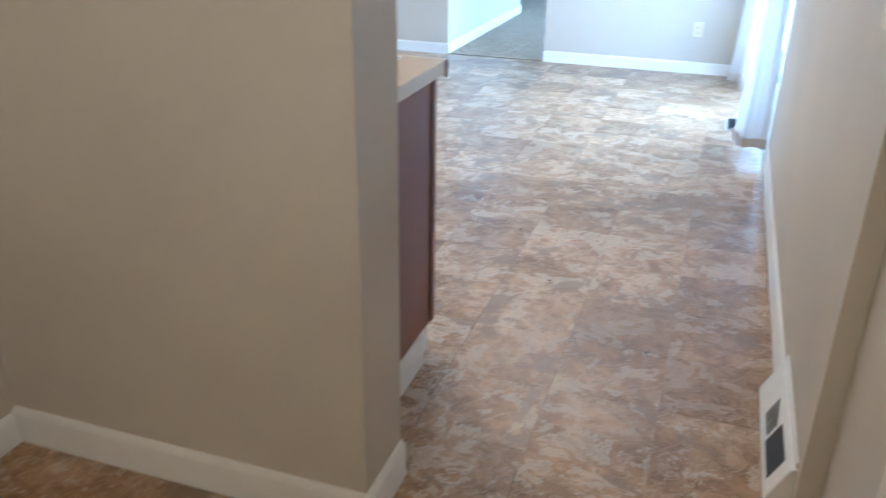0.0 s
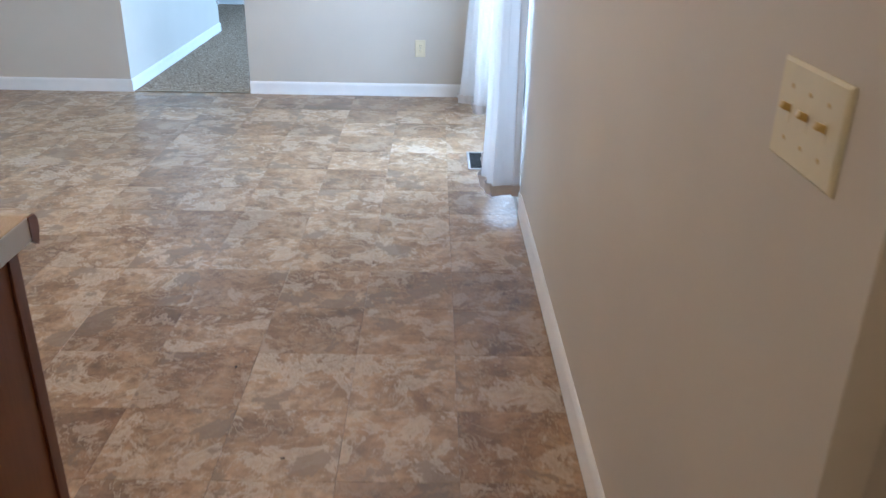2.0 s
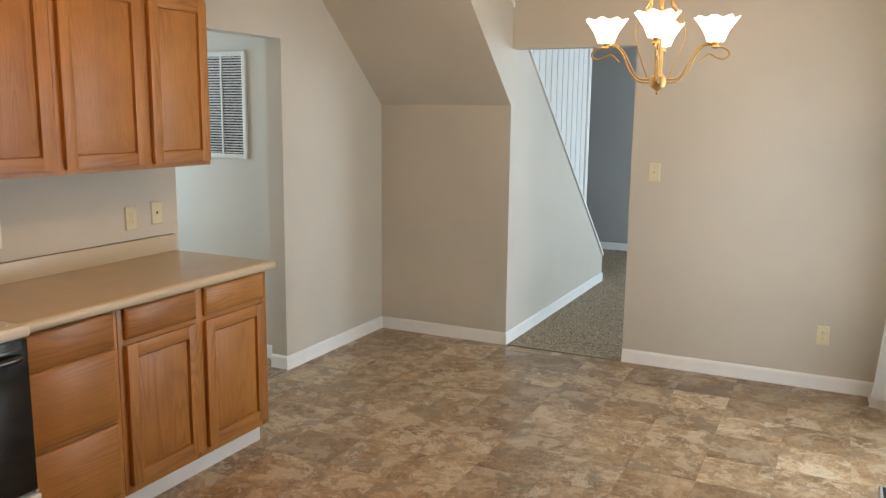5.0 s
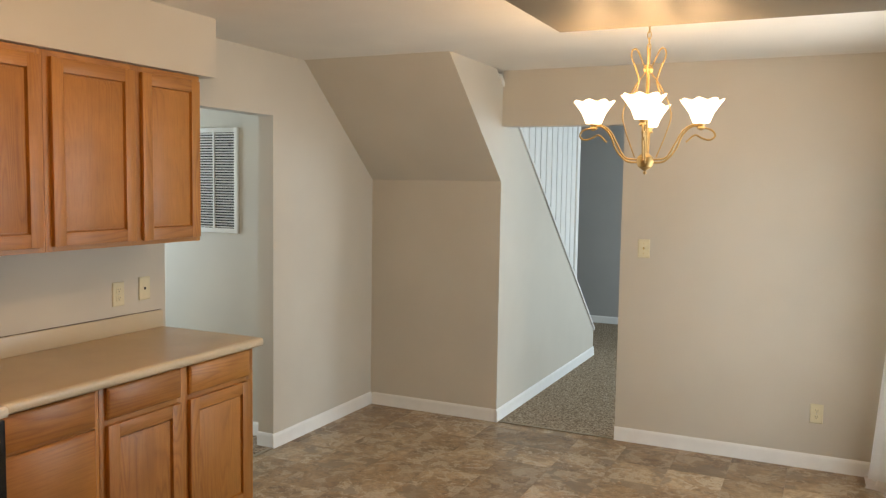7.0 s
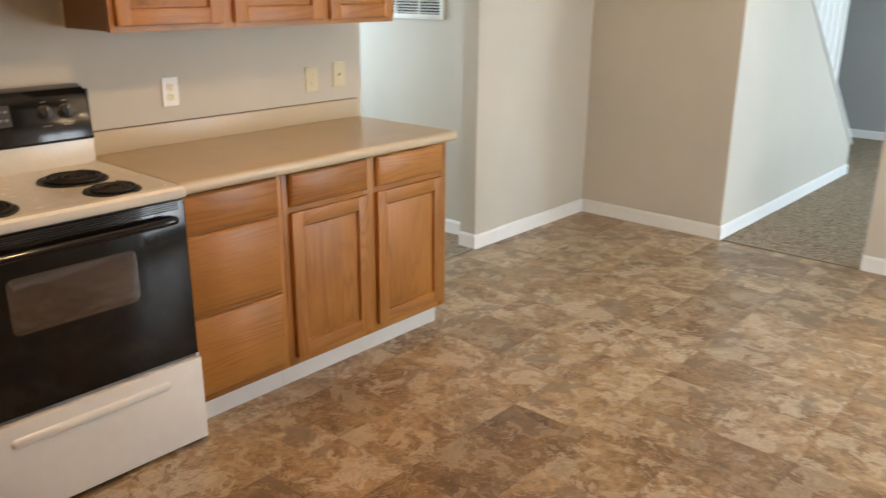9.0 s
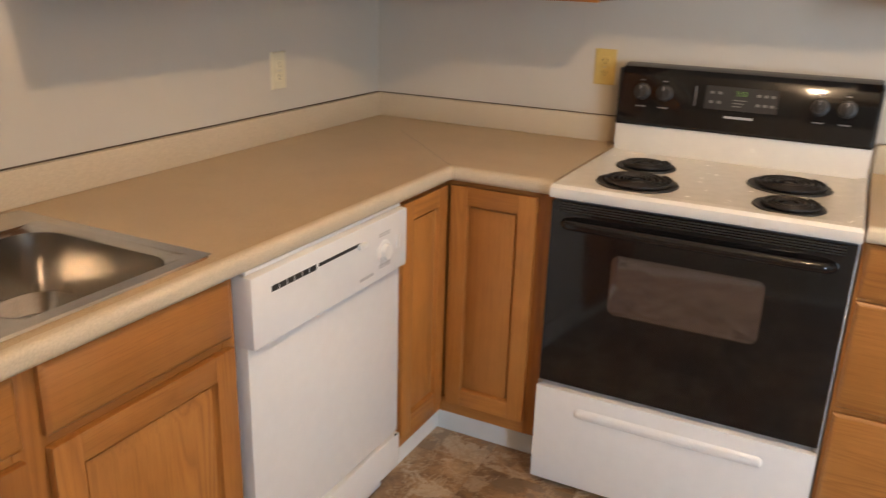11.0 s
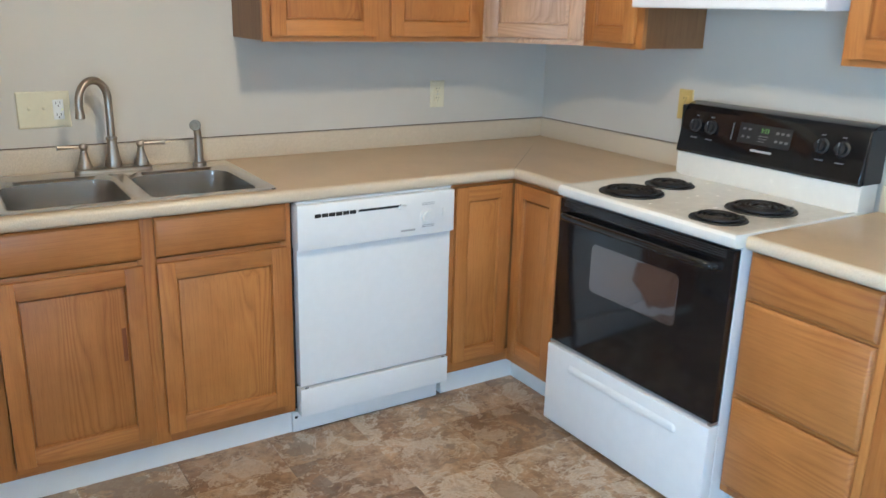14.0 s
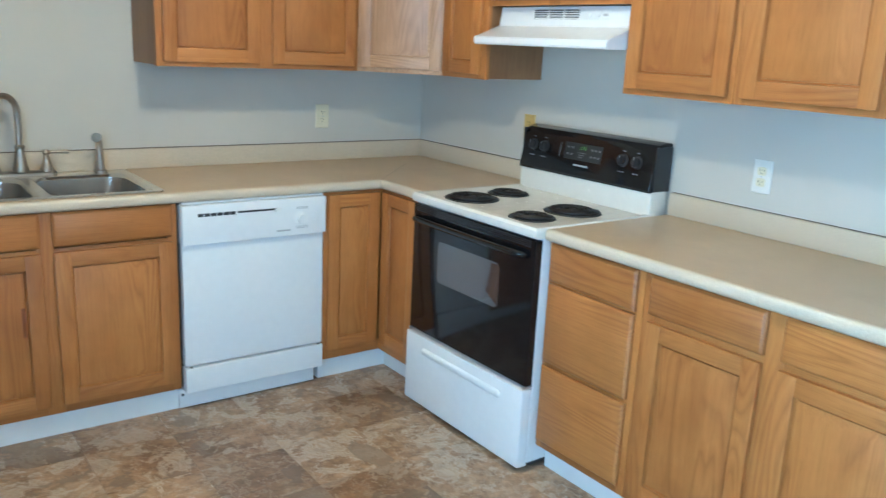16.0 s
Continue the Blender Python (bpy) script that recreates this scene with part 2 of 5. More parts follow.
def vinyl_material():
    """Slate-look vinyl: every tile has its own cut of a brown, cream and grey stone figure."""
    m, t, p = material("slate_look_vinyl", 0.34)
    oi = t.nodes.new("ShaderNodeObjectInfo")
    geo = t.nodes.new("ShaderNodeTexCoord")
    turn = t.nodes.new("ShaderNodeMapping")
    quarter = t.nodes.new("ShaderNodeMath")
    quarter.operation = "MULTIPLY"
    quarter.inputs[1].default_value = 0.55
    t.links.new(oi.outputs["Random"], quarter.inputs[0])
    both = t.nodes.new("ShaderNodeCombineXYZ")
    far = t.nodes.new("ShaderNodeMath")
    far.operation = "MULTIPLY"
    far.inputs[1].default_value = 91.0
    t.links.new(oi.outputs["Random"], far.inputs[0])
    t.links.new(far.outputs[0], both.inputs[0])
    t.links.new(far.outputs[0], both.inputs[2])
    t.links.new(geo.outputs["Object"], turn.inputs["Vector"])
    t.links.new(both.outputs[0], turn.inputs["Location"])
    turn.inputs["Scale"].default_value = (1.0, 1.0, 1)
    v = turn.outputs[0]
    cloud = noise_tex(t, v, 4.0, 6, 0.62, 0.5)
    fine = noise_tex(t, v, 24, 8, 0.72, 0.25)
    stone = ramp(t, cloud, [(0.32, (0.165, 0.092, 0.044)), (0.46, (0.275, 0.170, 0.090)), (0.58, (0.355, 0.238, 0.140)), (0.70, (0.430, 0.325, 0.220))])
    flakes = ramp(t, fine, [(0.38, (0.58, 0.53, 0.47)), (0.48, (0.94, 0.92, 0.90)), (0.60, (1.32, 1.30, 1.27))])
    stone = mix(t, stone, flakes, 0.75, "MULTIPLY")
    # pale ragged scales with sharp rims, broken up by a finer noise
    cream = noise_tex(t, v, 6.6, 9, 0.72, 0.45)
    stone = mix(t, stone, (0.54, 0.455, 0.355), ramp(t, cream, [(0.53, (0, 0, 0)), (0.548, (0.8, 0.8, 0.8)), (0.60, (0.30, 0.30, 0.30)), (0.66, (0.75, 0.75, 0.75))]))
    rim = noise_tex(t, v, 9.5, 7, 0.66, 0.8)
    stone = mix(t, stone, (0.48, 0.39, 0.29), ramp(t, rim, [(0.49, (0, 0, 0)), (0.507, (0.8, 0.8, 0.8)), (0.527, (0, 0, 0))]))
    slate = noise_tex(t, v, 3.4, 8, 0.62, 0.35)
    stone = mix(t, stone, (0.215, 0.155, 0.105), ramp(t, slate, [(0.585, (0, 0, 0)), (0.598, (0.8, 0.8, 0.8)), (0.74, (0.6, 0.6, 0.6))]))
    tone = ramp(t, oi.outputs["Random"], [(0.0, (0.74, 0.69, 0.64)), (0.35, (0.98, 0.94, 0.89)), (0.7, (1.04, 1.05, 1.05)), (1.0, (1.14, 1.15, 1.15))])
    stone = mix(t, stone, tone, 1.0, "MULTIPLY")
    t.links.new(stone, p.inputs["Base Color"])
    r = node(t, "ShaderNodeMapRange")
    r.inputs["To Min"].default_value, r.inputs["To Max"].default_value = 0.22, 0.42
    t.links.new(fine, r.inputs["Value"])
    t.links.new(r.outputs[0], p.inputs["Roughness"])
    bump(t, p, fine, 0.12, 0.0012)
    return m


def carpet_material():
    m, t, p = material("speckled_carpet", 0.95, spec=0.1)
    v = coords(t)
    tuft = noise_tex(t, v, 66, 4, 0.75)
    t.links.new(ramp(t, tuft, [(0.36, (0.15, 0.105, 0.07)), (0.5, (0.34, 0.25, 0.175)), (0.62, (0.60, 0.49, 0.38))]), p.inputs["Base Color"])
    bump(t, p, noise_tex(t, v, 70, 3, 0.7), 1.0, 0.02)
    return m


def curtain_material(name="white_sheer_cloth", see=0.38, low=(0.76, 0.76, 0.76), high=(0.86, 0.86, 0.85)):
    m, t, p = material(name, 0.9, color=(0.82, 0.82, 0.82), spec=0.1)
    v = coords(t)
    weave = noise_tex(t, v, 500, 2)
    t.links.new(ramp(t, weave, [(0.35, low), (0.65, high)]), p.inputs["Base Color"])
    tl = node(t, "ShaderNodeBsdfTranslucent", Color=(0.85, 0.85, 0.84, 1))
    tr = node(t, "ShaderNodeBsdfTransparent", Color=(1, 1, 1, 1))
    a, b = t.nodes.new("ShaderNodeMixShader"), t.nodes.new("ShaderNodeMixShader")
    a.inputs[0].default_value, b.inputs[0].default_value = see, 0.03
    t.links.new(p.outputs[0], a.inputs[1])
    t.links.new(tl.outputs[0], a.inputs[2])
    t.links.new(a.outputs[0], b.inputs[1])
    t.links.new(tr.outputs[0], b.inputs[2])
    t.links.new(b.outputs[0], t.nodes["Material Output"].inputs[0])
    return m


def glass_material(name, tint=(0.96, 0.98, 0.97)):
    m, t, p = material(name, 0.02, color=tint)
    p.inputs["Transmission Weight"].default_value = 1.0
    p.inputs["IOR"].default_value = 1.1
    return m


def glow_material(name, color, strength, body=(0.85, 0.83, 0.78)):
    m, t, p = material(name, 0.4, color=body)
    p.inputs["Emission Color"].default_value = (*color, 1)
    p.inputs["Emission Strength"].default_value = strength
    return m


steel, laminate, laminate_edge = steel_material(), laminate_material(), edge_laminate_material()
vinyl, carpet_mat, cloth = vinyl_material(), carpet_material(), curtain_material()
cloth_hem = curtain_material("doubled_hem_cloth", 0.15, (0.66, 0.60, 0.56), (0.74, 0.69, 0.65))
pane_glass = glass_material("window_glass")
shade_glass = glow_material("lit_frosted_glass", (1.0, 0.86, 0.66), 5.0)
led_green = glow_material("green_display", (0.35, 0.7, 0.12), 0.25, (0.02, 0.05, 0.02))
led_yellow = glow_material("indicator_light", (0.8, 0.85, 0.2), 0.8, (0.3, 0.3, 0.05))
gap_brown = plain("shadowed_caulk_gap", (0.10, 0.07, 0.045), 0.7)
grout = plain("vinyl_joint", (0.24, 0.18, 0.13), 0.6, vary=0.2)
grass_mat = plain("lawn", (0.07, 0.11, 0.03), 0.9, vary=0.4, scale=3)

# ---- mesh helpers ----
WORLD = {}
ID = Matrix.Identity(4)


def put(ob, parent=None, m=ID):
    ob.matrix_basis = m
    if parent:
        ob.parent = parent
        ob.matrix_parent_inverse = WORLD[parent.name].inverted()
    WORLD[ob.name] = m
    return ob


def thing(name, m, label, category, group="", kind=""):
    ob = new(name)
    ob.empty_display_size = 0.1
    return tagged(put(ob, None, m), label, category, group, kind)


def mesh(name, bm, mats, smooth=True):
    me = bpy.data.meshes.new(name)
    bmesh.ops.recalc_face_normals(bm, faces=bm.faces)
    bm.to_mesh(me)
    bm.free()
    for m in mats if isinstance(mats, (list, tuple)) else [mats]:
        me.materials.append(m)
    if smooth:
        me.shade_smooth()
        me.set_sharp_from_angle(angle=radians(35))
    return me


def part(name, bm, mats, parent, label="", m=ID, smooth=True):
    return tagged(put(new(name, mesh(name, bm, mats, smooth)), parent, m), label)


def structure(name, bm, mats, label, category="wall"):
    return tagged(put(new(name, mesh(name, bm, mats)), None), label, category, kind="structure")


def box(bm, x0, x1, y0, y1, z0, z1, bevel=0.0, mat=0, seg=2):
    lo, hi = (min(x0, x1), min(y0, y1), min(z0, z1)), (max(x0, x1), max(y0, y1), max(z0, z1))
    mid = [(a + b) / 2 for a, b in zip(lo, hi)]
    size = [b - a for a, b in zip(lo, hi)]
    vs = bmesh.ops.create_cube(bm, size=1, matrix=Matrix.Translation(mid) @ Matrix.Diagonal((*size, 1)))["verts"]
    fs = {f for v in vs for f in v.link_faces}
    for f in fs:
        f.material_index = mat
    if bevel:
        es = list({e for v in vs for e in v.link_edges})
        made = bmesh.ops.bevel(bm, geom=es, offset=bevel, segments=seg, profile=0.6, affect="EDGES")
        for f in made["faces"]:
            f.material_index = mat
    return bm


def boxes(*rows, bevel=0.0):
    bm = bmesh.new()
    for r in rows:
        box(bm, *r, bevel=bevel)
    return bm


def prism(bm, outline, axis, a, b, mat=0):
    """A flat outline of (u, v) pairs pushed from a to b along an axis (0: u, v are y, z; 1: x, z; 2: x, y)."""
    def at(u, v, w):
        return ((w, u, v), (u, w, v), (u, v, w))[axis]
    low = [bm.verts.new(at(u, v, a)) for u, v in outline]
    top = [bm.verts.new(at(u, v, b)) for u, v in outline]
    n = len(outline)
    faces = [bm.faces.new(low), bm.faces.new(top[::-1])]
    faces += [bm.faces.new((low[i], top[i], top[(i + 1) % n], low[(i + 1) % n])) for i in range(n)]
    for f in faces:
        f.material_index = mat
    return bm


def lathe(bm, profile, seg=28, m=ID, wave=None, mat=0):
    """Turns (radius, height) pairs round z."""
    rings = []
    for k, (r, z) in enumerate(profile):
        ring = []
        for i in range(seg):
            a = 2 * math.pi * i / seg
            rr, zz = wave(k, a, r, z) if wave else (r, z)
            ring.append(bm.verts.new(m @ Vector((rr * math.cos(a), rr * math.sin(a), zz))))
        rings.append(ring)
    for lo, hi in zip(rings, rings[1:]):
        for i in range(seg):
            f = bm.faces.new((lo[i], lo[(i + 1) % seg], hi[(i + 1) % seg], hi[i]))
            f.material_index = mat
    for ring, r in ((rings[0], profile[0][0]), (rings[-1], profile[-1][0])):
        if r > 1e-4 and not wave:
            bm.faces.new(ring).material_index = mat
    return bm


def smooth_path(points, steps=8):
    pts = [Vector(p) for p in points]
    pts = [2 * pts[0] - pts[1]] + pts + [2 * pts[-1] - pts[-2]]
    out = []
    for a, b, c, d in zip(pts, pts[1:], pts[2:], pts[3:]):
        for i in range(steps):
            t = i / steps
            out.append(0.5 * (2 * b + (c - a) * t + (2 * a - 5 * b + 4 * c - d) * t * t + (3 * b - a - 3 * c + d) * t ** 3))
    return out + [pts[-2]]


def tube(bm, pts, r, seg=10, mat=0):
    """A round rod along points; r is one radius or one for each point."""
    pts = [Vector(p) for p in pts]
    rad = r if isinstance(r, (list, tuple)) else [r] * len(pts)
    side = None
    rings = []
    for i, p in enumerate(pts):
        way = (pts[min(i + 1, len(pts) - 1)] - pts[max(i - 1, 0)]).normalized()
        if side is None:
            side = way.orthogonal().normalized()
        side = (side - way * side.dot(way)).normalized()
        up = way.cross(side)
        rings.append([bm.verts.new(p + rad[i] * (math.cos(2 * math.pi * k / seg) * side + math.sin(2 * math.pi * k / seg) * up)) for k in range(seg)])
    for lo, hi in zip(rings, rings[1:]):
        for k in range(seg):
            bm.faces.new((lo[k], lo[(k + 1) % seg], hi[(k + 1) % seg], hi[k])).material_index = mat
    bm.faces.new(rings[0]).material_index = mat
    bm.faces.new(rings[-1]).material_index = mat
    return bm


def wall_frame(x, y, z, u):
    """A pose whose x runs along a wall (u), y up and z out of it."""
    u = Vector((*u, 0)).normalized()
    v = Vector((0, 0, 1))
    w = u.cross(v)
    m = Matrix((u, v, w)).transposed().to_4x4()
    m.translation = (x, y, z)
    return m


def rings(bm, levels, mat=0):
    """Nested rectangles (x0, x1, y0, y1, z) joined into one stepped face."""
    loops = []
    for a, b, c, d, z in levels:
        loops.append([bm.verts.new(p) for p in ((a, c, z), (b, c, z), (b, d, z), (a, d, z))])
    for lo, hi in zip(loops, loops[1:]):
        for i in range(4):
            bm.faces.new((lo[i], lo[(i + 1) % 4], hi[(i + 1) % 4], hi[i])).material_index = mat
    bm.faces.new(loops[-1]).material_index = mat
    return bm


# ---- the building ----
WX, SY, NY, H = -3.573, 1.222, 6.445, 2.44
PASS_L, PASS_R = -2.55, -1.71

bm = boxes((-80, 80, -80, 80, -0.30, -0.25))
structure("ground", bm, grass_mat, "open lawn around the house", "ground")

floor = structure("floor", boxes((WX, 0.05, -1.7, NY, -0.12, -0.0035)), grout, "brown slate-look vinyl tile floor", "floor")
structure("carpet_living_room", boxes((-6.0, 1.5, NY, 11.0, -0.12, 0.004)), carpet_mat, "speckled brown and grey cut-pile carpet", "carpet")
structure("carpet_hall", boxes((-6.0, WX, 4.1, 5.5, -0.12, 0.004)), carpet_mat, "speckled brown and grey cut-pile carpet", "carpet")
structure("ceiling", boxes((-6.0, 1.6, -1.8, 11.1, H, H + 0.12)), ceiling_paint, "off-white stippled ceiling", "ceiling")

# east wall: patio door opening, step back at the entry, entry door opening
PD0, PD1, PDH = 4.30, 6.20, 2.05
ED0, ED1, EDH = -0.06, 0.86, 2.04
bm = boxes((0, 0.17, 1.37, PD0, -0.12, H), (0, 0.17, PD1, NY + 0.12, -0.12, H), (0, 0.17, PD0, PD1, PDH, H), (0, 0.17, PD0, PD1, -0.12, 0.0),
           (0.05, 0.17, ED1, 1.37, -0.12, H), (0.05, 0.17, -1.7, ED0, -0.12, H), (0.05, 0.17, ED0, ED1, EDH, H), (0.05, 0.17, ED0, ED1, -0.12, 0.0))
structure("wall_east", bm, wall_paint, "greige painted wall with patio door and entry door")
# north wall with the passage to the living room
bm = boxes((PASS_R, 0, NY, NY + 0.12, 0, H), (PASS_L, PASS_R, NY, NY + 0.12, 2.063, H))
structure("wall_north", bm, wall_paint, "greige painted wall beside an open passage")
# stair enclosure: alcove back, sloping underside and the wall along the stair
bm = boxes((WX, PASS_L - 0.1, NY, NY + 0.1, 0, 1.688))
structure("wall_alcove", bm, wall_paint, "greige alcove wall under the stair")
bm = prism(bmesh.new(), [(5.572, H), (NY, 1.688), (NY + 0.1, 1.688), (NY + 0.1, 1.76), (5.68, H)], 0, WX, PASS_L - 0.1)
structure("stair_underside", bm, wall_paint, "sloping greige underside of the stair", "ceiling")
bm = prism(bmesh.new(), [(5.572, H), (NY, 1.688), (NY, 0), (9.02, 0), (9.02, 0.25), (6.745, 2.085), (6.32, H)], 0, PASS_L - 0.1, PASS_L)
structure("wall_stair", bm, wall_paint, "pale greige wall with a raking top along the stair")
# west wall with the hall opening
HO0, HO1 = 4.345, 5.25
bm = boxes((WX - 0.117, WX, 1.012, HO0, 0, H), (WX - 0.117, WX, HO0, HO1, 2.063, H), (WX - 0.117, WX, HO1, NY + 0.1, 0, H))
structure("wall_west", bm, wall_paint, "greige painted wall with an open doorway to the hall")
structure("wall_south", boxes((WX, -0.928, 1.012, SY, 0, H)), wall_paint, "greige partition behind the sink counter")
structure("wall_entry_west", boxes((-2.06, -1.93, -1.7, 1.012, 0, H)), wall_paint, "greige painted entry wall")
structure("wall_entry_south", boxes((-2.06, 0.17, -1.82, -1.7, 0, H)), wall_paint, "greige painted entry wall")
structure("wall_hall", boxes((-6.0, WX - 0.117, 5.40, 5.5, 0, H), (-6.0, WX - 0.117, 4.1, 4.22, 0, H)), wall_paint, "greige hall walls")
# unseen wall, the window opening is made up to go with the hall fill
structure("wall_hall_end", boxes((-6.12, -6.0, 4.1, 4.4, 0, H), (-6.12, -6.0, 5.2, 5.5, 0, H), (-6.12, -6.0, 4.4, 5.2, 0, 0.8), (-6.12, -6.0, 4.4, 5.2, 2.1, H)), wall_paint, "unseen hall end wall with an added window opening")
structure("wall_stairwell", boxes((WX - 0.117, WX, NY + 0.1, 9.6, 0, H)), trim_paint, "white painted wall on the far side of the stair")
structure("wall_living_north", boxes((-6.0, 1.62, 10.94, 11.1, 0, H)), grey_paint, "blue-grey painted living-room wall")
structure("wall_living_west", boxes((-6.12, -6.0, 5.5, 11.1, 0, H)), grey_paint, "blue-grey painted living-room wall")
# unseen wall, its window opening made up for the living-room fill lamp
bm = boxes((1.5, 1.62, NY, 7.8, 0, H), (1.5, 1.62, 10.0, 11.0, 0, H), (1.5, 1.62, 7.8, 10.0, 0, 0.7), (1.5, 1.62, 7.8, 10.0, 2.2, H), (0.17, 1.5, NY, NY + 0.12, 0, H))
structure("wall_living_east", bm, grey_paint, "unseen blue-grey living-room wall with an added window opening")
# soffits over the wall cabinets and the boxed bulkhead
bm = prism(bmesh.new(), [(WX, SY), (-1.0, SY), (-1.0, 1.582), (-2.99, 1.582), (-3.215, 1.812), (-3.215, 4.331), (WX, 4.331)], 2, 2.158, H)
structure("soffit", bm, wall_paint, "greige soffit above the wall cabinets", "soffit")
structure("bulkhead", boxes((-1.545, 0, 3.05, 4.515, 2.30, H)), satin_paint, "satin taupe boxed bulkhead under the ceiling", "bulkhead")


def baseboard(name, p, q, thick=0.014, h=0.088):
    """A moulded baseboard from p to q; the room lies to the left of that line."""
    p, q = Vector((*p, 0)), Vector((*q, 0))
    u = (q - p).normalized()
    out = Vector((-u.y, u.x, 0))
    prof = [(0, 0), (thick + 0.003, 0), (thick + 0.003, 0.008), (thick, 0.014), (thick, h * 0.78), (thick * 0.8, h * 0.9), (thick * 0.35, h), (0, h)]
    bm = bmesh.new()
    ends = [[bm.verts.new(e + out * a + Vector((0, 0, b))) for a, b in prof] for e in (p, q)]
    n = len(prof)
    for i in range(n):
        bm.faces.new((ends[0][i], ends[0][(i + 1) % n], ends[1][(i + 1) % n], ends[1][i]))
    bm.faces.new(ends[0])
    bm.faces.new(ends[1][::-1])
    return structure(name, bm, trim_paint, "white moulded baseboard", "baseboard")


T = 0.02
baseboard("baseboard_north", (0, NY), (PASS_R, NY))
baseboard("baseboard_alcove", (PASS_L, NY), (WX + T, NY))
baseboard("baseboard_west", (WX, NY), (WX, HO1 - T))
baseboard("baseboard_hall_jamb", (WX, HO1), (WX - 0.117, HO1))
baseboard("baseboard_hall", (WX - 0.117, 5.40), (-6.0, 5.40))
baseboard("baseboard_stair", (PASS_L, 9.02), (PASS_L, NY - T))
baseboard("baseboard_living", (1.5, 10.94), (-6.0, 10.94))
baseboard("baseboard_east", (0, 1.90), (0, 4.21))
baseboard("baseboard_east_corner", (0, 6.30), (0, NY - T))
baseboard("baseboard_partition", (-0.908, 1.012), (-1.93, 1.012), h=0.10)
baseboard("baseboard_partition_end", (-0.928, SY), (-0.928, 0.992), h=0.10)
baseboard("baseboard_entry_west", (-1.93, 0.992), (-1.93, -1.7))
baseboard("baseboard_cabinet_end", (-1.063, 1.727), (-1.063, SY), 0.012)
structure("threshold_passage", boxes((PASS_L, PASS_R, NY - 0.012, NY + 0.012, 0, 0.007), bevel=0.002), threshold_metal, "thin brown edge strip between vinyl and carpet", "threshold")
structure("threshold_hall", boxes((WX - 0.012, WX + 0.012, HO0, HO1, 0, 0.007), bevel=0.002), threshold_metal, "thin brown edge strip between vinyl and carpet", "threshold")

# stair: raking cap, balusters up to the ceiling and the end post
stair_rail = thing("stair_railing", pose(PASS_L - 0.05, 7.6, 0.25), "white painted stair balusters on a raking wall", "railing")
bm = prism(bmesh.new(), [(9.035, 0.25), (9.035, 0.275), (6.38, 2.415), (6.36, 2.40)], 0, PASS_L - 0.115, PASS_L + 0.012)
part("cap_rail", bm, trim_paint, stair_rail)
bm = boxes((PASS_L - 0.08, PASS_L - 0.005, 8.33, 8.41, 0.775, H), bevel=0.004)
part("post", bm, trim_paint, stair_rail)
for k in range(11):
    y = 6.79 + k * 0.142
    z = 2.085 - (y - 6.745) * 0.8066
    bm = boxes((PASS_L - 0.062, PASS_L - 0.022, y, y + 0.126, z - 0.09, H), bevel=0.004)
    part("baluster", bm, trim_paint, stair_rail)
bm = bmesh.new()
for k in range(12):
    y1 = 9.0 - k * 0.225
    box(bm, WX, PASS_L - 0.1, y1 - 0.225, y1, k * 0.1815 - 0.0, (k + 1) * 0.1815 - 0.01) if y1 - 0.225 > NY + 0.12 else None
structure("stairs", bm, carpet_mat, "carpeted stair behind the raking wall", "stairs")

# patio door behind the curtain, and the frame of an added, unseen living-room window
patio = thing("patio_door", pose(0.1, 5.25, 0), "white sliding glass patio door behind the curtain", "patio door", kind="structure")
part("frame", boxes((0.06, 0.16, PD0, PD0 + 0.05, 0, PDH), (0.06, 0.16, PD1 - 0.05, PD1, 0, PDH), (0.06, 0.16, PD0 + 0.05, PD1 - 0.05, PDH - 0.05, PDH), (0.06, 0.16, PD0 + 0.05, PD1 - 0.05, 0, 0.035)), trim_paint, patio)
for k, (a, b, x) in enumerate(((PD0 + 0.05, 5.28, 0.125), (5.22, PD1 - 0.05, 0.145))):
    leaf = part("sash", boxes((x - 0.015, x + 0.015, a, a + 0.06, 0.035, PDH - 0.05), (x - 0.015, x + 0.015, b - 0.06, b, 0.035, PDH - 0.05),
                              (x - 0.015, x + 0.015, a + 0.06, b - 0.06, 0.035, 0.11), (x - 0.015, x + 0.015, a + 0.06, b - 0.06, PDH - 0.11, PDH - 0.05)), trim_paint, patio)
    g = part("pane", boxes((x - 0.003, x + 0.003, a + 0.06, b - 0.06, 0.11, PDH - 0.11)), pane_glass, leaf)
    g.visible_shadow = False
win = thing("window_living", pose(1.56, 8.9, 0.7), "unseen white window frame added to the living room", "window", kind="structure")
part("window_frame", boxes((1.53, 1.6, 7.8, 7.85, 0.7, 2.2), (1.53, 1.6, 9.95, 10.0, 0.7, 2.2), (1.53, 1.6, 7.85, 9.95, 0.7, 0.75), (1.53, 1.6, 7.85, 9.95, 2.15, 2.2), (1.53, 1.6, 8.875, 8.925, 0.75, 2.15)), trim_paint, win)


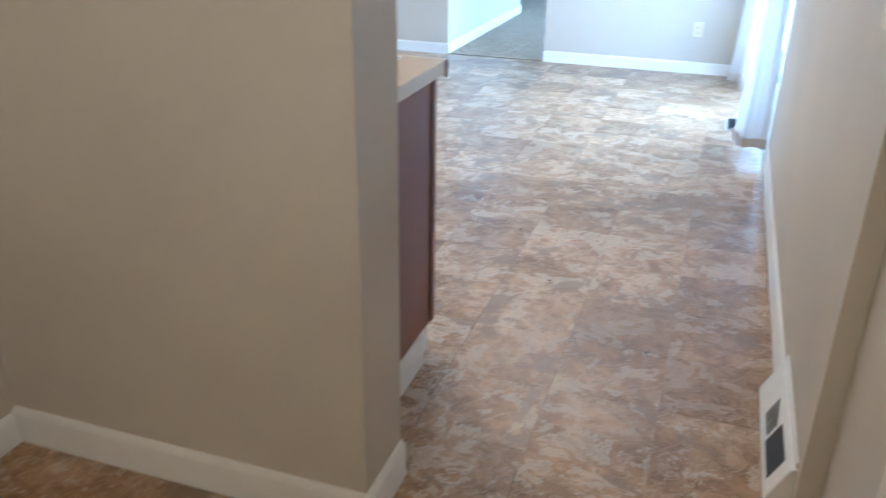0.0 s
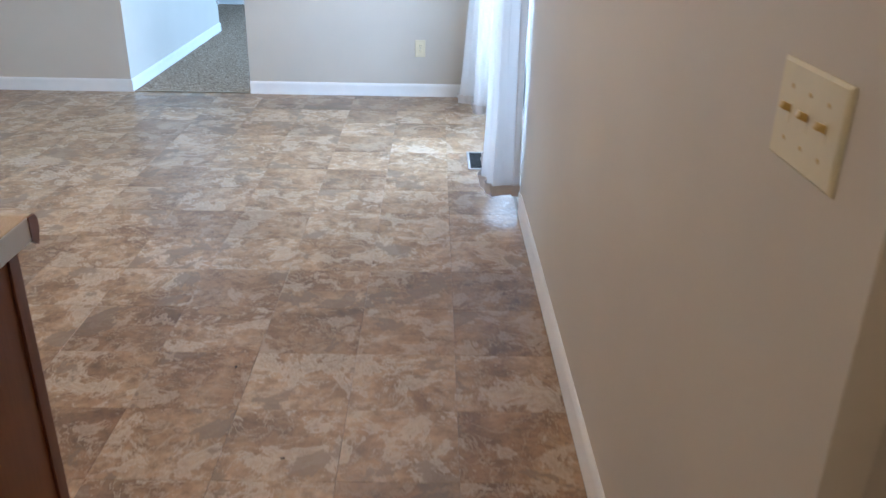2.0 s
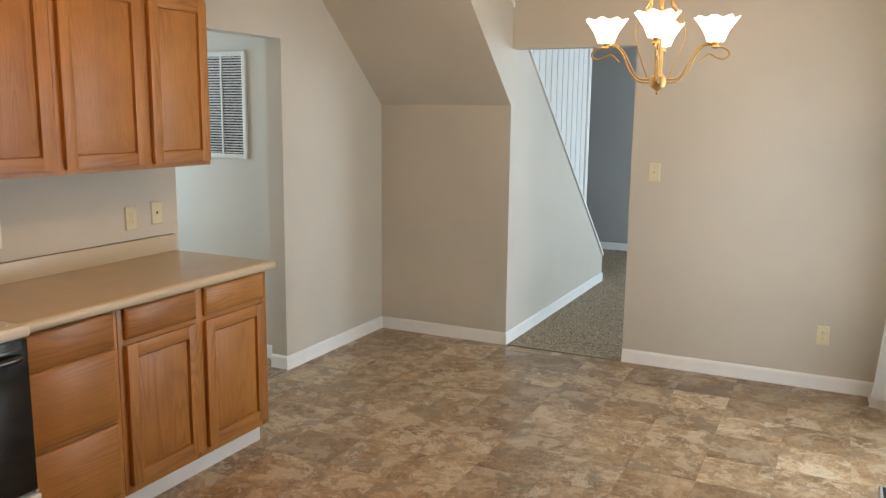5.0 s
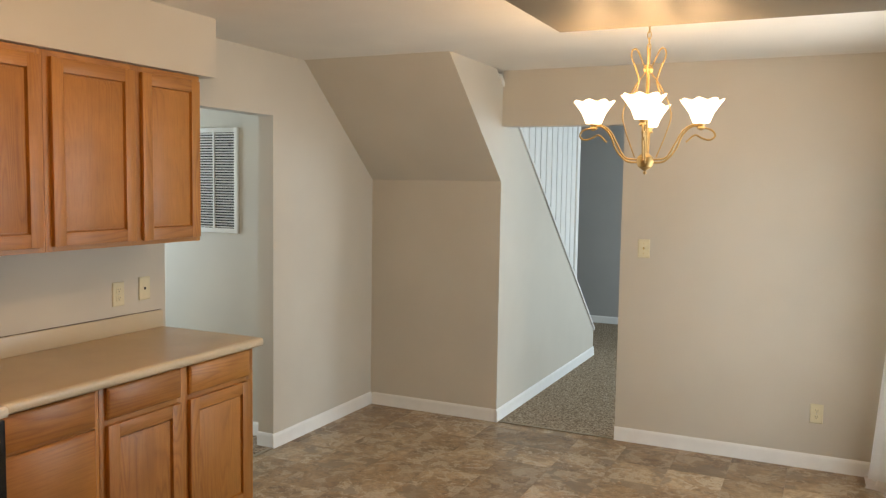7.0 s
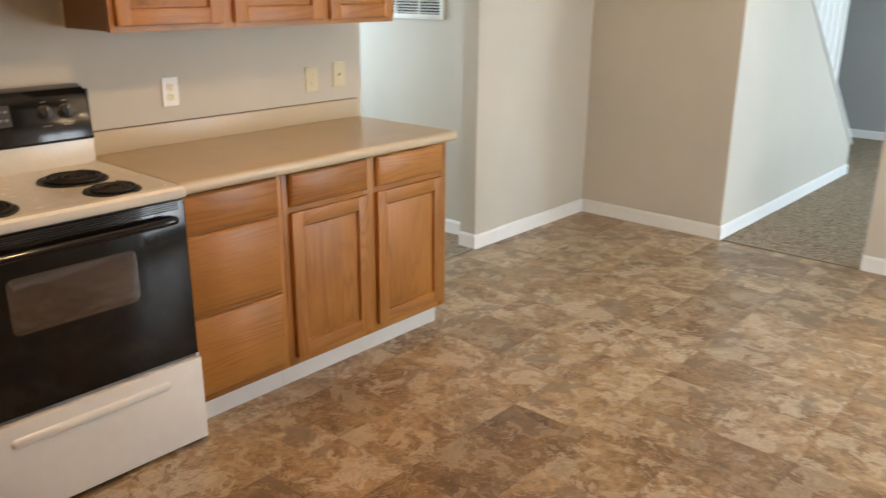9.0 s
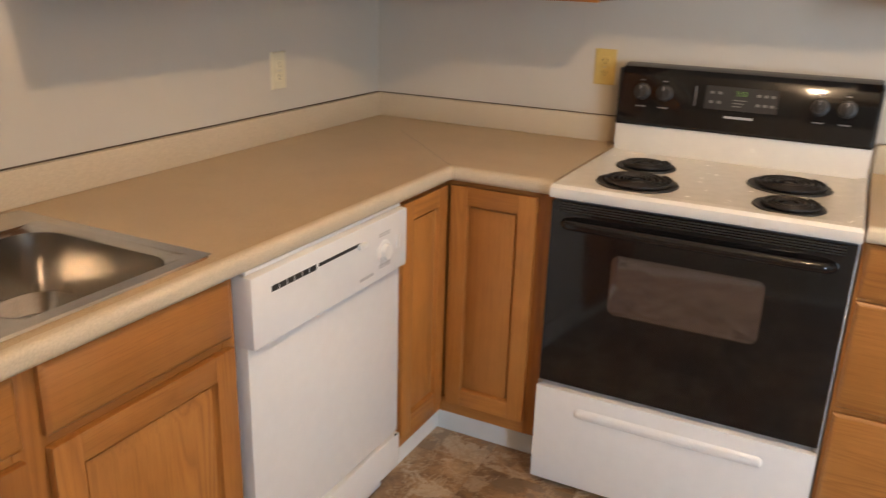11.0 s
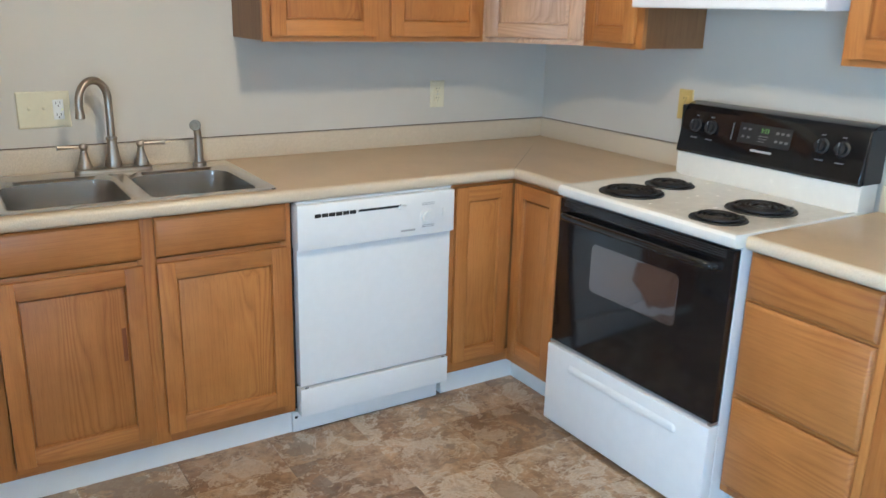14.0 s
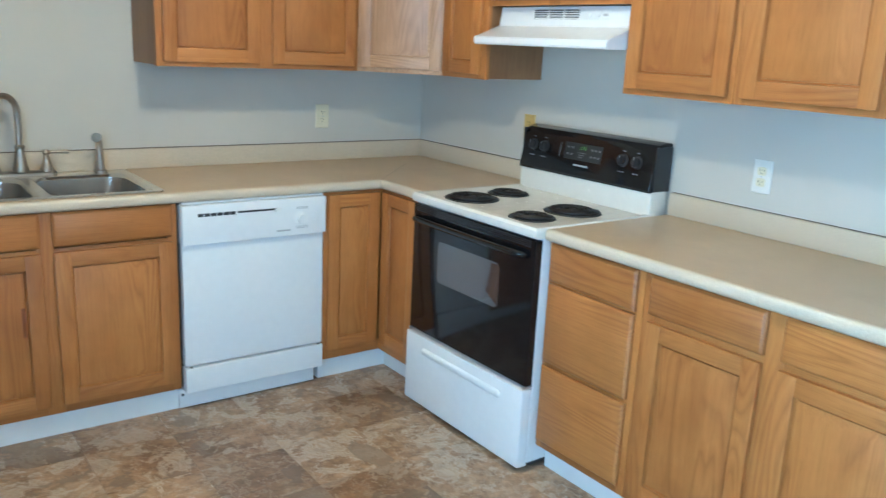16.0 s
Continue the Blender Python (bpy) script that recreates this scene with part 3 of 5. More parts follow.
def cloth_panel(parent, hem, head, z0, z1, name="curtain_panel", mat=None):
    """A hanging cloth whose hem follows one plan line and whose head follows another."""
    low, top = smooth_path([(x, y, 0) for x, y in hem], 14), smooth_path([(x, y, 0) for x, y in head], 14)
    n = 130
    bm = bmesh.new()
    grid = []
    for j in range(25):
        t = j / 24
        row = []
        for i in range(n):
            s = i / (n - 1)
            a = low[min(int(s * (len(low) - 1)), len(low) - 1)].lerp(low[min(int(s * (len(low) - 1)) + 1, len(low) - 1)], s * (len(low) - 1) % 1)
            b = top[min(int(s * (len(top) - 1)), len(top) - 1)].lerp(top[min(int(s * (len(top) - 1)) + 1, len(top) - 1)], s * (len(top) - 1) % 1)
            p = a.lerp(b, t ** 0.8)
            fold = 0.012 * math.sin(s * 61 + 1.3 * math.sin(s * 17)) * (0.5 + 0.8 * t) + 0.006 * noise.noise((s * 9, t * 3, 1.7))
            row.append(bm.verts.new((p.x + fold, p.y + 0.4 * fold, z0 + (z1 - z0) * t + 0.008 * math.sin(s * 9) * (1 - t))))
        grid.append(row)
    for a, b in zip(grid, grid[1:]):
        for i in range(n - 1):
            bm.faces.new((a[i], a[i + 1], b[i + 1], b[i]))
    ob = part(name, bm, mat or cloth, parent)
    mod = ob.modifiers.new("thickness", "SOLIDIFY")
    mod.thickness = 0.0015
    return ob


curtain = thing("curtain", pose(-0.08, 5.2, 0.04), "white sheer curtains, lit from behind, hanging over the patio door", "curtain")
NEAR_HEM = [(-0.012, 4.215), (-0.075, 4.225), (-0.14, 4.225), (-0.178, 4.42), (-0.13, 4.56), (-0.155, 4.68), (-0.10, 4.80)]
FAR_HEM = [(-0.05, 5.72), (-0.06, 5.78), (-0.068, 5.83), (-0.145, 5.86), (-0.142, 6.10), (-0.235, 6.14), (-0.20, 6.22), (-0.06, 6.30)]
near_panel = cloth_panel(curtain, NEAR_HEM, [(-0.03, 4.22), (-0.07, 4.23), (-0.105, 4.25), (-0.11, 4.40), (-0.075, 4.52), (-0.105, 4.64), (-0.07, 4.75)], 0.075, 2.13)
far_panel = cloth_panel(curtain, FAR_HEM, [(-0.05, 5.74), (-0.06, 5.78), (-0.065, 5.83), (-0.085, 5.9), (-0.08, 6.1), (-0.10, 6.15), (-0.09, 6.22), (-0.05, 6.30)], 0.035, 2.13)
for panel_ob, line, z0 in ((near_panel, NEAR_HEM, 0.075), (far_panel, FAR_HEM, 0.035)):
    back = [(x - 0.004, y - 0.004) for x, y in line]
    cloth_panel(panel_ob, back, back, z0, z0 + 0.055, "hem", cloth_hem)
part("curtain_rod", tube(bmesh.new(), [(-0.075, 4.12, 2.14), (-0.075, 6.38, 2.14)], 0.012), trim_paint, curtain)
for y in (4.16, 6.34):
    part("rod_bracket", tube(bmesh.new(), [(0, y, 2.14), (-0.075, y, 2.14)], 0.008), trim_paint, curtain)

# entry door
door = thing("door_1", pose(0.08, 0.4, 0), "cream painted entry door with a glazed light and brass hardware", "door", kind="structure")
part("casing", boxes((0.035, 0.05, ED1 + 0.004, ED1 + 0.065, 0, EDH + 0.06), (0.035, 0.05, ED0 - 0.065, ED0 - 0.004, 0, EDH + 0.06), (0.035, 0.05, ED0 - 0.004, ED1 + 0.004, EDH + 0.004, EDH + 0.06), bevel=0.004), door_paint, door)
leaf = part("leaf", boxes((0.062, 0.105, ED0 + 0.005, ED0 + 0.17, 0.01, EDH - 0.005), (0.062, 0.105, ED1 - 0.147, ED1 - 0.005, 0.01, EDH - 0.005),
                          (0.062, 0.105, ED0 + 0.17, ED1 - 0.147, 0.01, 0.985), (0.062, 0.105, ED0 + 0.17, ED1 - 0.147, EDH - 0.16, EDH - 0.005)), door_paint, door)
part("glazing_bead", boxes((0.052, 0.063, ED0 + 0.15, ED0 + 0.18, 0.966, EDH - 0.14), (0.052, 0.063, ED1 - 0.157, ED1 - 0.127, 0.966, EDH - 0.14),
                           (0.052, 0.063, ED0 + 0.18, ED1 - 0.157, 0.966, 0.996), (0.052, 0.063, ED0 + 0.18, ED1 - 0.157, EDH - 0.17, EDH - 0.14), bevel=0.004), trim_paint, leaf, "white glazing bead")
g = part("pane", boxes((0.08, 0.086, ED0 + 0.17, ED1 - 0.147, 0.985, EDH - 0.16)), pane_glass, leaf)
g.visible_shadow = False
knob_m = pose(0.062, 0.756, 0.893, 0, -90, 0)
part("knob", lathe(bmesh.new(), [(0.033, 0), (0.034, 0.004), (0.026, 0.010), (0.012, 0.014), (0.011, 0.026), (0.016, 0.030), (0.024, 0.042), (0.027, 0.056), (0.024, 0.066), (0.017, 0.069), (0.001, 0.067)]), brass, leaf, "polished brass knob", knob_m)
bm = lathe(bmesh.new(), [(0.033, 0), (0.034, 0.004), (0.029, 0.012), (0.012, 0.016), (0.011, 0.020), (0.001, 0.021)])
box(bm, -0.005, 0.005, -0.019, 0.019, 0.018, 0.036, bevel=0.002)
part("deadbolt", bm, brass, leaf, "polished brass deadbolt thumb-turn", pose(0.062, 0.776, 1.030, 0, -90, 0))

# ---- cabinets ----
def cabinet_door(parent, m, w, h, mats=(None, None), rail=0.055, name="door"):
    """A raised-panel door of width w and height h; x along, y up, z out, its back at z = 0."""
    v, u = mats[0] or oak_y, mats[1] or oak_x
    t = 0.019
    a, b, c, d = rail, w - rail, rail, h - rail
    bm = bmesh.new()
    rings(bm, [(a - 0.003, b + 0.003, c - 0.003, d + 0.003, 0.002), (a - 0.003, b + 0.003, c - 0.003, d + 0.003, 0.0155), (a + 0.003, b - 0.003, c + 0.003, d - 0.003, 0.0035),
               (a + 0.007, b - 0.007, c + 0.007, d - 0.007, 0.0035), (a + 0.008, b - 0.008, c + 0.008, d - 0.008, 0.0085), (a + 0.030, b - 0.030, c + 0.030, d - 0.030, 0.0145),
               (a + 0.032, b - 0.032, c + 0.032, d - 0.032, 0.0152)])
    door_ob = part(name, bm, v, parent, m=m)
    for a, b in ((0, rail), (w - rail, w)):
        part("stile", box(bmesh.new(), a, b, 0, h, 0, t, bevel=0.004), v, door_ob, m=m)
    for a, b in ((0, rail), (h - rail, h)):
        part("rail", box(bmesh.new(), rail - 0.001, w - rail + 0.001, a + 0.0006, b - 0.0006, 0.001, t - 0.0006, bevel=0.003), u, door_ob, m=m)
    return door_ob


def drawer_front(parent, m, w, h):
    bm = bmesh.new()
    rings(bm, [(0, w, 0, h, 0.0), (0, w, 0, h, 0.011), (0.004, w - 0.004, 0.004, h - 0.004, 0.0145), (0.011, w - 0.011, 0.011, h - 0.011, 0.019)])
    return part("drawer", bm, oak_x, parent, m=m)


FX, FY = -2.957, 1.837      # faces of the two base runs
KX, KY = -3.010, 1.803      # toe kicks
EAST, NORTH = (0, 1), (-1, 0)


def base_cabinet(label, run, a, b, stiles, mids, top=0.868):
    """A face-framed base unit from a to b along a run; stiles and mids are spans of its face frame."""
    east = run == "east"
    base = pose(FX, (a + b) / 2, 0) if east else pose((a + b) / 2, FY, 0)
    c = thing("base_cabinet", base, label, "cabinet", "oak base cabinets")
    def span(bm, d0, d1, l0, l1, z0, z1, bevel=0.0015):
        return box(bm, d0, d1, l0, l1, z0, z1, bevel) if east else box(bm, l0, l1, d0, d1, z0, z1, bevel)
    back, face = (WX + 0.004, FX) if east else (SY + 0.004, FY)
    part("body", span(bmesh.new(), back, face - 0.019, a, b, 0.10, top, 0), oak_side, c)
    part("toe_kick", span(bmesh.new(), back, KX if east else KY, a, b, 0.0, 0.0985, 0), trim_paint, c, "white painted toe kick")
    for s0, s1 in stiles:
        part("stile", span(bmesh.new(), face - 0.0185, face, s0, s1, 0.10, 0.868), oak_z, c)
    for l0, l1, z0, z1 in mids:
        part("rail", span(bmesh.new(), face - 0.0185, face - 0.0003, l0, l1, z0, z1), oak_y if east else oak_x, c)
    return c


def east_m(y, z, x=FX):
    return wall_frame(x, y, z, EAST)


def south_m(x, z, y=FY):
    return wall_frame(x, y, z, NORTH)


# drawer base and two-door base, north of the range
c = base_cabinet("oak base cabinet with three drawers", "east", 2.944, 3.364, [(2.944, 2.970), (3.330, 3.364)], [(2.970, 3.330, 0.84, 0.868), (2.970, 3.330, 0.71, 0.745), (2.970, 3.330, 0.41, 0.445), (2.970, 3.330, 0.10, 0.145)])
for z0, z1 in ((0.732, 0.867), (0.436, 0.722), (0.131, 0.420)):
    drawer_front(c, east_m(2.953, z0), 0.388, z1 - z0)
c = base_cabinet("oak base cabinet with two drawers over two doors", "east", 3.366, 4.268, [(3.366, 3.410), (3.776, 3.848), (4.228, 4.268)], [(3.41, 3.776, 0.84, 0.868), (3.848, 4.228, 0.84, 0.868), (3.41, 3.776, 0.70, 0.755), (3.848, 4.228, 0.70, 0.755), (3.41, 3.776, 0.10, 0.15), (3.848, 4.228, 0.10, 0.15)])
for y0, y1 in ((3.395, 3.786), (3.838, 4.238)):
    drawer_front(c, east_m(y0, 0.742), y1 - y0, 0.126)
    cabinet_door(c, east_m(y0, 0.134), y1 - y0, 0.586)
part("finished_end", boxes((WX + 0.03, FX, 4.2685, 4.275, 0.10, 0.868)), oak_z, c)
# sink base
c = base_cabinet("oak sink base with two false drawers over two doors", "south", -2.021, -1.068, [(-1.126, -1.068), (-1.584, -1.524), (-2.021, -1.984)], [(-1.524, -1.126, 0.84, 0.868), (-1.984, -1.584, 0.84, 0.868), (-1.524, -1.126, 0.69, 0.735), (-1.984, -1.584, 0.69, 0.735), (-1.524, -1.126, 0.10, 0.145), (-1.984, -1.584, 0.10, 0.145)], top=0.70)
for x0, x1 in ((-1.128, -1.536), (-1.578, -2.001)):
    drawer_front(c, south_m(x0, 0.742), x0 - x1, 0.126)
    leaf = cabinet_door(c, south_m(x0, 0.136), x0 - x1, 0.586)
    if x0 > -1.3:  # a dark water mark beside the panel's bevel
        e = x0 - x1 - 0.055
        bm = prism(bmesh.new(), [(e - 0.022, 0.0122), (e - 0.009, 0.0086), (e - 0.009, 0.0092), (e - 0.022, 0.0128)], 1, 0.285, 0.395)
        part("water_stain", bm, end_panel_wood, leaf, "dark water stain", south_m(x0, 0.136))
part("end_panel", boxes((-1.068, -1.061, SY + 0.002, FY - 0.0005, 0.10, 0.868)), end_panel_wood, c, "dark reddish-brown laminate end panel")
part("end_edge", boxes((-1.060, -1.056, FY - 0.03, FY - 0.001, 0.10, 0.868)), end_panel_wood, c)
part("end_filler", boxes((-1.068, -1.061, SY + 0.002, 1.722, 0.0, 0.0985)), trim_paint, c)
# corner base with a folding pair of doors
c = thing("base_cabinet", pose(-3.2, 1.6, 0), "oak corner base cabinet with a folding pair of doors", "cabinet", "oak base cabinets")
bm = prism(bmesh.new(), [(WX + 0.004, SY + 0.004), (-2.656, SY + 0.004), (-2.656, FY - 0.019), (FX - 0.019, FY - 0.019), (FX - 0.019, 2.172), (WX + 0.004, 2.172)], 2, 0.10, 0.868)
part("body", bm, oak_side, c)
bm = prism(bmesh.new(), [(WX + 0.004, SY + 0.004), (-2.656, SY + 0.004), (-2.656, KY), (KX, KY), (KX, 2.172), (WX + 0.004, 2.172)], 2, 0, 0.0985)
part("toe_kick", bm, trim_paint, c, "white painted toe kick")
part("stile", boxes((-2.688, -2.656, FY - 0.0185, FY, 0.10, 0.868), bevel=0.001), oak_z, c)
part("stile", boxes((FX - 0.0185, FX, 2.125, 2.172, 0.10, 0.868), bevel=0.001), oak_z, c)
for z0, z1 in ((0.10, 0.148), (0.85, 0.868)):
    part("rail", boxes((FX, -2.688, FY - 0.0185, FY - 0.0003, z0, z1)), oak_x, c)
    part("rail", boxes((FX - 0.0185, FX - 0.0003, FY - 0.0185, 2.125, z0, z1)), oak_y, c)
cabinet_door(c, south_m(-2.676, 0.145), 0.258, 0.712)
cabinet_door(c, east_m(1.860, 0.145), 0.268, 0.712)

# ---- worktops ----
CX, CY = -2.922, 1.874      # front edges
TOP, THICK = 0.914, 0.040


def edge_roll(bm, p, q, out):
    """The rounded front edge of a worktop between plan points p and q."""
    prof = [(0.0, TOP), (0.012, TOP), (0.018, TOP - 0.004), (0.022, TOP - 0.011), (0.022, TOP - 0.029), (0.018, TOP - 0.036), (0.012, TOP - THICK), (0, TOP - THICK)]
    ends = [[bm.verts.new((e[0] + out[0] * a, e[1] + out[1] * a, b)) for a, b in prof] for e in (p, q)]
    n = len(prof)
    for i in range(n):
        bm.faces.new((ends[0][i], ends[0][(i + 1) % n], ends[1][(i + 1) % n], ends[1][i])).material_index = 1
    bm.faces.new(ends[0]).material_index = 1
    bm.faces.new(ends[1][::-1]).material_index = 1


SX0, SX1, SYA, SYB = -1.990, -1.152, 1.268, 1.830   # sink rim
top_l = thing("countertop", pose(-2.316, 1.522, 0.874), "tan laminate L-shaped worktop with a rolled edge and low backsplash", "countertop")
bm = bmesh.new()
HX0, HX1, HY0, HY1 = SX0 + 0.025, SX1 - 0.025, SYA + 0.025, SYB - 0.025
E0, E1 = CX - 0.022, CY - 0.022
for a, b, c0, d in ((WX + 0.002, HX0, SY + 0.002, E1), (HX0, HX1, SY + 0.002, HY0), (HX0, HX1, HY1, E1), (HX1, -1.038, SY + 0.002, E1), (WX + 0.002, E0, E1, 2.176)):
    box(bm, a, b, c0, d, TOP - THICK, TOP)
edge_roll(bm, (-1.038, E1), (E0, E1), (0, 1))
edge_roll(bm, (E0, E1), (E0, 2.176), (1, 0))
bmesh.ops.remove_doubles(bm, verts=bm.verts, dist=1e-5)
part("worktop", bm, [laminate, laminate_edge], top_l)
part("end_cap", boxes((-1.038, -1.036, SY + 0.002, E1 - 0.006, TOP - THICK + 0.001, TOP - 0.001)), white_plastic, top_l, "pale end strip of the worktop")
bm = prism(bmesh.new(), [(E1 - 0.006, TOP - 0.001), (E1 + 0.013, TOP - 0.001), (E1 + 0.021, TOP - 0.010), (E1 + 0.021, TOP - 0.030), (E1 + 0.012, TOP - THICK - 0.012), (E1 + 0.002, TOP - THICK - 0.006), (E1 - 0.006, TOP - THICK)], 0, -1.038, -1.034)
part("raw_roll_end", bm, end_panel_wood, top_l, "dark raw end of the rolled edge")
bm = boxes((WX + 0.02, -1.038, SY + 0.001, SY + 0.020, TOP, 1.0), (WX + 0.001, WX + 0.020, SY + 0.001, 2.172, TOP, 1.0), bevel=0.003)
part("backsplash", bm, laminate_edge, top_l)
part("backsplash_joint", boxes((WX + 0.001, -1.038, SY + 0.0002, SY + 0.006, 1.0, 1.003), (WX + 0.0002, WX + 0.006, SY + 0.006, 2.172, 1.0, 1.003)), gap_brown, top_l, "thin dark gap above the backsplash")
bm = bmesh.new()
p, q = Vector((E0 + 0.012, E1 + 0.012, 0)), Vector((WX + 0.25, SY + 0.25, 0))
s = Vector((0.707, -0.707, 0)) * 0.0006
prism(bm, [(p.x - s.x, p.y - s.y), (p.x + s.x, p.y + s.y), (q.x + s.x, q.y + s.y), (q.x - s.x, q.y - s.y)], 2, TOP - 0.002, TOP + 0.0004)
part("mitre_joint", bm, grout, top_l)
top_r = thing("countertop", pose(-3.2, 3.6, 0.874), "tan laminate worktop with a rolled edge and low backsplash", "countertop")
bm = box(bmesh.new(), WX + 0.002, E0, 2.946, 4.312, TOP - THICK, TOP)
edge_roll(bm, (E0, 2.946), (E0, 4.312), (1, 0))
bmesh.ops.remove_doubles(bm, verts=bm.verts, dist=1e-5)
part("worktop", bm, [laminate, laminate_edge], top_r)
part("backsplash", boxes((WX + 0.001, WX + 0.020, 2.948, 4.310, TOP, 1.0), bevel=0.003), laminate_edge, top_r)
part("backsplash_joint", boxes((WX + 0.0002, WX + 0.006, 2.948, 4.310, 1.0, 1.002)), gap_brown, top_r)

# ---- sink and tap ----
sink = thing("sink", pose(-1.576, 1.522, 0.914), "stainless steel double-bowl drop-in sink", "sink")


def rounded(x0, x1, y0, y1, r, seg=6):
    pts = []
    for cx, cy, a0 in ((x1 - r, y1 - r, 0), (x0 + r, y1 - r, 90), (x0 + r, y0 + r, 180), (x1 - r, y0 + r, 270)):
        for i in range(seg + 1):
            a = radians(a0 + 90 * i / seg)
            pts.append((cx + r * math.cos(a), cy + r * math.sin(a)))
    return pts


def stack(bm, levels, cap=True, mat=0):
    """Rounded rectangles (x0, x1, y0, y1, r, z) joined in order."""
    loops = [[bm.verts.new((x, y, l[5])) for x, y in rounded(*l[:5])] for l in levels]
    n = len(loops[0])
    for lo, hi in zip(loops, loops[1:]):
        for i in range(n):
            bm.faces.new((lo[i], lo[(i + 1) % n], hi[(i + 1) % n], hi[i])).material_index = mat
    if cap:
        bm.faces.new(loops[-1]).material_index = mat
    return bm


bowls = ((-1.556, -1.188, 1.372, 1.797), (-1.956, -1.592, 1.372, 1.797))
bm = bmesh.new()
zr = TOP + 0.0045
stack(bm, [(SX0, SX1, SYA, SYB, 0.03, TOP + 0.0005), (SX0 + 0.004, SX1 - 0.004, SYA + 0.004, SYB - 0.004, 0.03, zr)], cap=False)
for a, b, c0, d in ((SX0 + 0.004, -1.956, 1.372, 1.797), (-1.188, SX1 - 0.004, 1.372, 1.797), (-1.592, -1.556, 1.372, 1.797), (SX0 + 0.004, SX1 - 0.004, SYA + 0.004, 1.372), (SX0 + 0.004, SX1 - 0.004, 1.797, SYB - 0.004)):
    bm.faces.new([bm.verts.new(v) for v in ((a, c0, zr), (b, c0, zr), (b, d, zr), (a, d, zr))])
part("rim", bm, steel, sink)
for x0, x1, y0, y1 in bowls:
    bm = bmesh.new()
    stack(bm, [(x0, x1, y0, y1, 0.004, zr), (x0 + 0.003, x1 - 0.003, y0 + 0.003, y1 - 0.003, 0.05, zr - 0.002), (x0 + 0.012, x1 - 0.012, y0 + 0.012, y1 - 0.012, 0.07, zr - 0.012),
               (x0 + 0.020, x1 - 0.020, y0 + 0.020, y1 - 0.020, 0.07, zr - 0.14), (x0 + 0.05, x1 - 0.05, y0 + 0.05, y1 - 0.05, 0.06, zr - 0.172), (x0 + 0.14, x1 - 0.14, y0 + 0.15, y1 - 0.15, 0.03, zr - 0.176)])
    bowl = part("bowl", bm, steel, sink)
    part("drain", lathe(bmesh.new(), [(0.001, 0.0), (0.025, 0.001), (0.032, 0.004), (0.043, 0.004), (0.045, 0.0)]), nickel, bowl, m=pose((x0 + x1) / 2, (y0 + y1) / 2, zr - 0.1755))

faucet = thing("faucet", pose(-1.576, 1.307, zr), "brushed nickel gooseneck faucet with two lever handles", "faucet")
bm = stack(bmesh.new(), [(-1.706, -1.446, 1.280, 1.334, 0.025, zr), (-1.706, -1.446, 1.280, 1.334, 0.025, zr + 0.010), (-1.700, -1.452, 1.286, 1.328, 0.021, zr + 0.015)])
part("base_plate", bm, nickel, faucet)
part("spout_base", lathe(bmesh.new(), [(0.029, 0), (0.030, 0.008), (0.024, 0.03), (0.018, 0.075), (0.0165, 0.092), (0.020, 0.098), (0.0195, 0.104), (0.014, 0.108)]), nickel, faucet, m=pose(-1.576, 1.307, zr + 0.014))
way = Vector((0.86, 0.51, 0)).normalized()
neck = [Vector((-1.576, 1.307, zr + 0.115)), Vector((-1.576, 1.307, zr + 0.23))]
R = 0.060
for i in range(1, 15):
    a = math.pi * i / 14
    neck.append(Vector((-1.576, 1.307, zr + 0.248)) + way * (R - R * math.cos(a)) + Vector((0, 0, R * math.sin(a) * 1.15)))
neck.append(neck[-1] + Vector((0, 0, -0.045)))
part("spout", tube(bmesh.new(), smooth_path(neck, 3), 0.013, 14), nickel, faucet)
tip = neck[-1]
part("aerator", lathe(bmesh.new(), [(0.013, 0.02), (0.0145, 0.016), (0.0145, 0.004), (0.016, 0), (0.016, -0.008), (0.013, -0.010)]), nickel, faucet, m=pose(tip.x, tip.y, tip.z))
for x, s in ((-1.481, 1), (-1.671, -1)):
    h = part("handle", lathe(bmesh.new(), [(0.026, 0), (0.026, 0.006), (0.018, 0.03), (0.011, 0.056), (0.012, 0.060), (0.009, 0.064), (0.015, 0.074), (0.012, 0.085), (0.001, 0.088)]), nickel, faucet, m=pose(x, 1.307, zr + 0.014))
    part("lever", tube(bmesh.new(), [(x + s * 0.008, 1.307, zr + 0.089), (x + s * 0.03, 1.309, zr + 0.090), (x + s * 0.085, 1.316, zr + 0.091)], [0.005, 0.0055, 0.0085]), nickel, h)
spray = thing("side_sprayer", pose(-1.878, 1.309, zr), "brushed nickel side sprayer standing in the sink deck", "sprayer")
part("holder", lathe(bmesh.new(), [(0.024, 0), (0.024, 0.006), (0.018, 0.012), (0.017, 0.02)]), nickel, spray, m=pose(-1.878, 1.309, zr))
part("wand", tube(bmesh.new(), smooth_path([(-1.878, 1.309, zr + 0.015), (-1.878, 1.309, zr + 0.06), (-1.877, 1.310, zr + 0.105), (-1.871, 1.320, zr + 0.135), (-1.861, 1.340, zr + 0.148)], 5), [0.016] * 4 + [0.015] * 6 + [0.0135] * 7 + [0.0165] * 4, 14), nickel, spray)
head_m = look((-1.861, 1.340, zr + 0.148), (-1.861 - 0.014, 1.340 - 0.045, zr + 0.142))
head = part("spray_head", lathe(bmesh.new(), [(0.0165, -0.006), (0.020, 0.0), (0.020, 0.010), (0.0175, 0.0125), (0.014, 0.0125), (0.013, 0.009)]), grey_metal, spray, m=head_m)
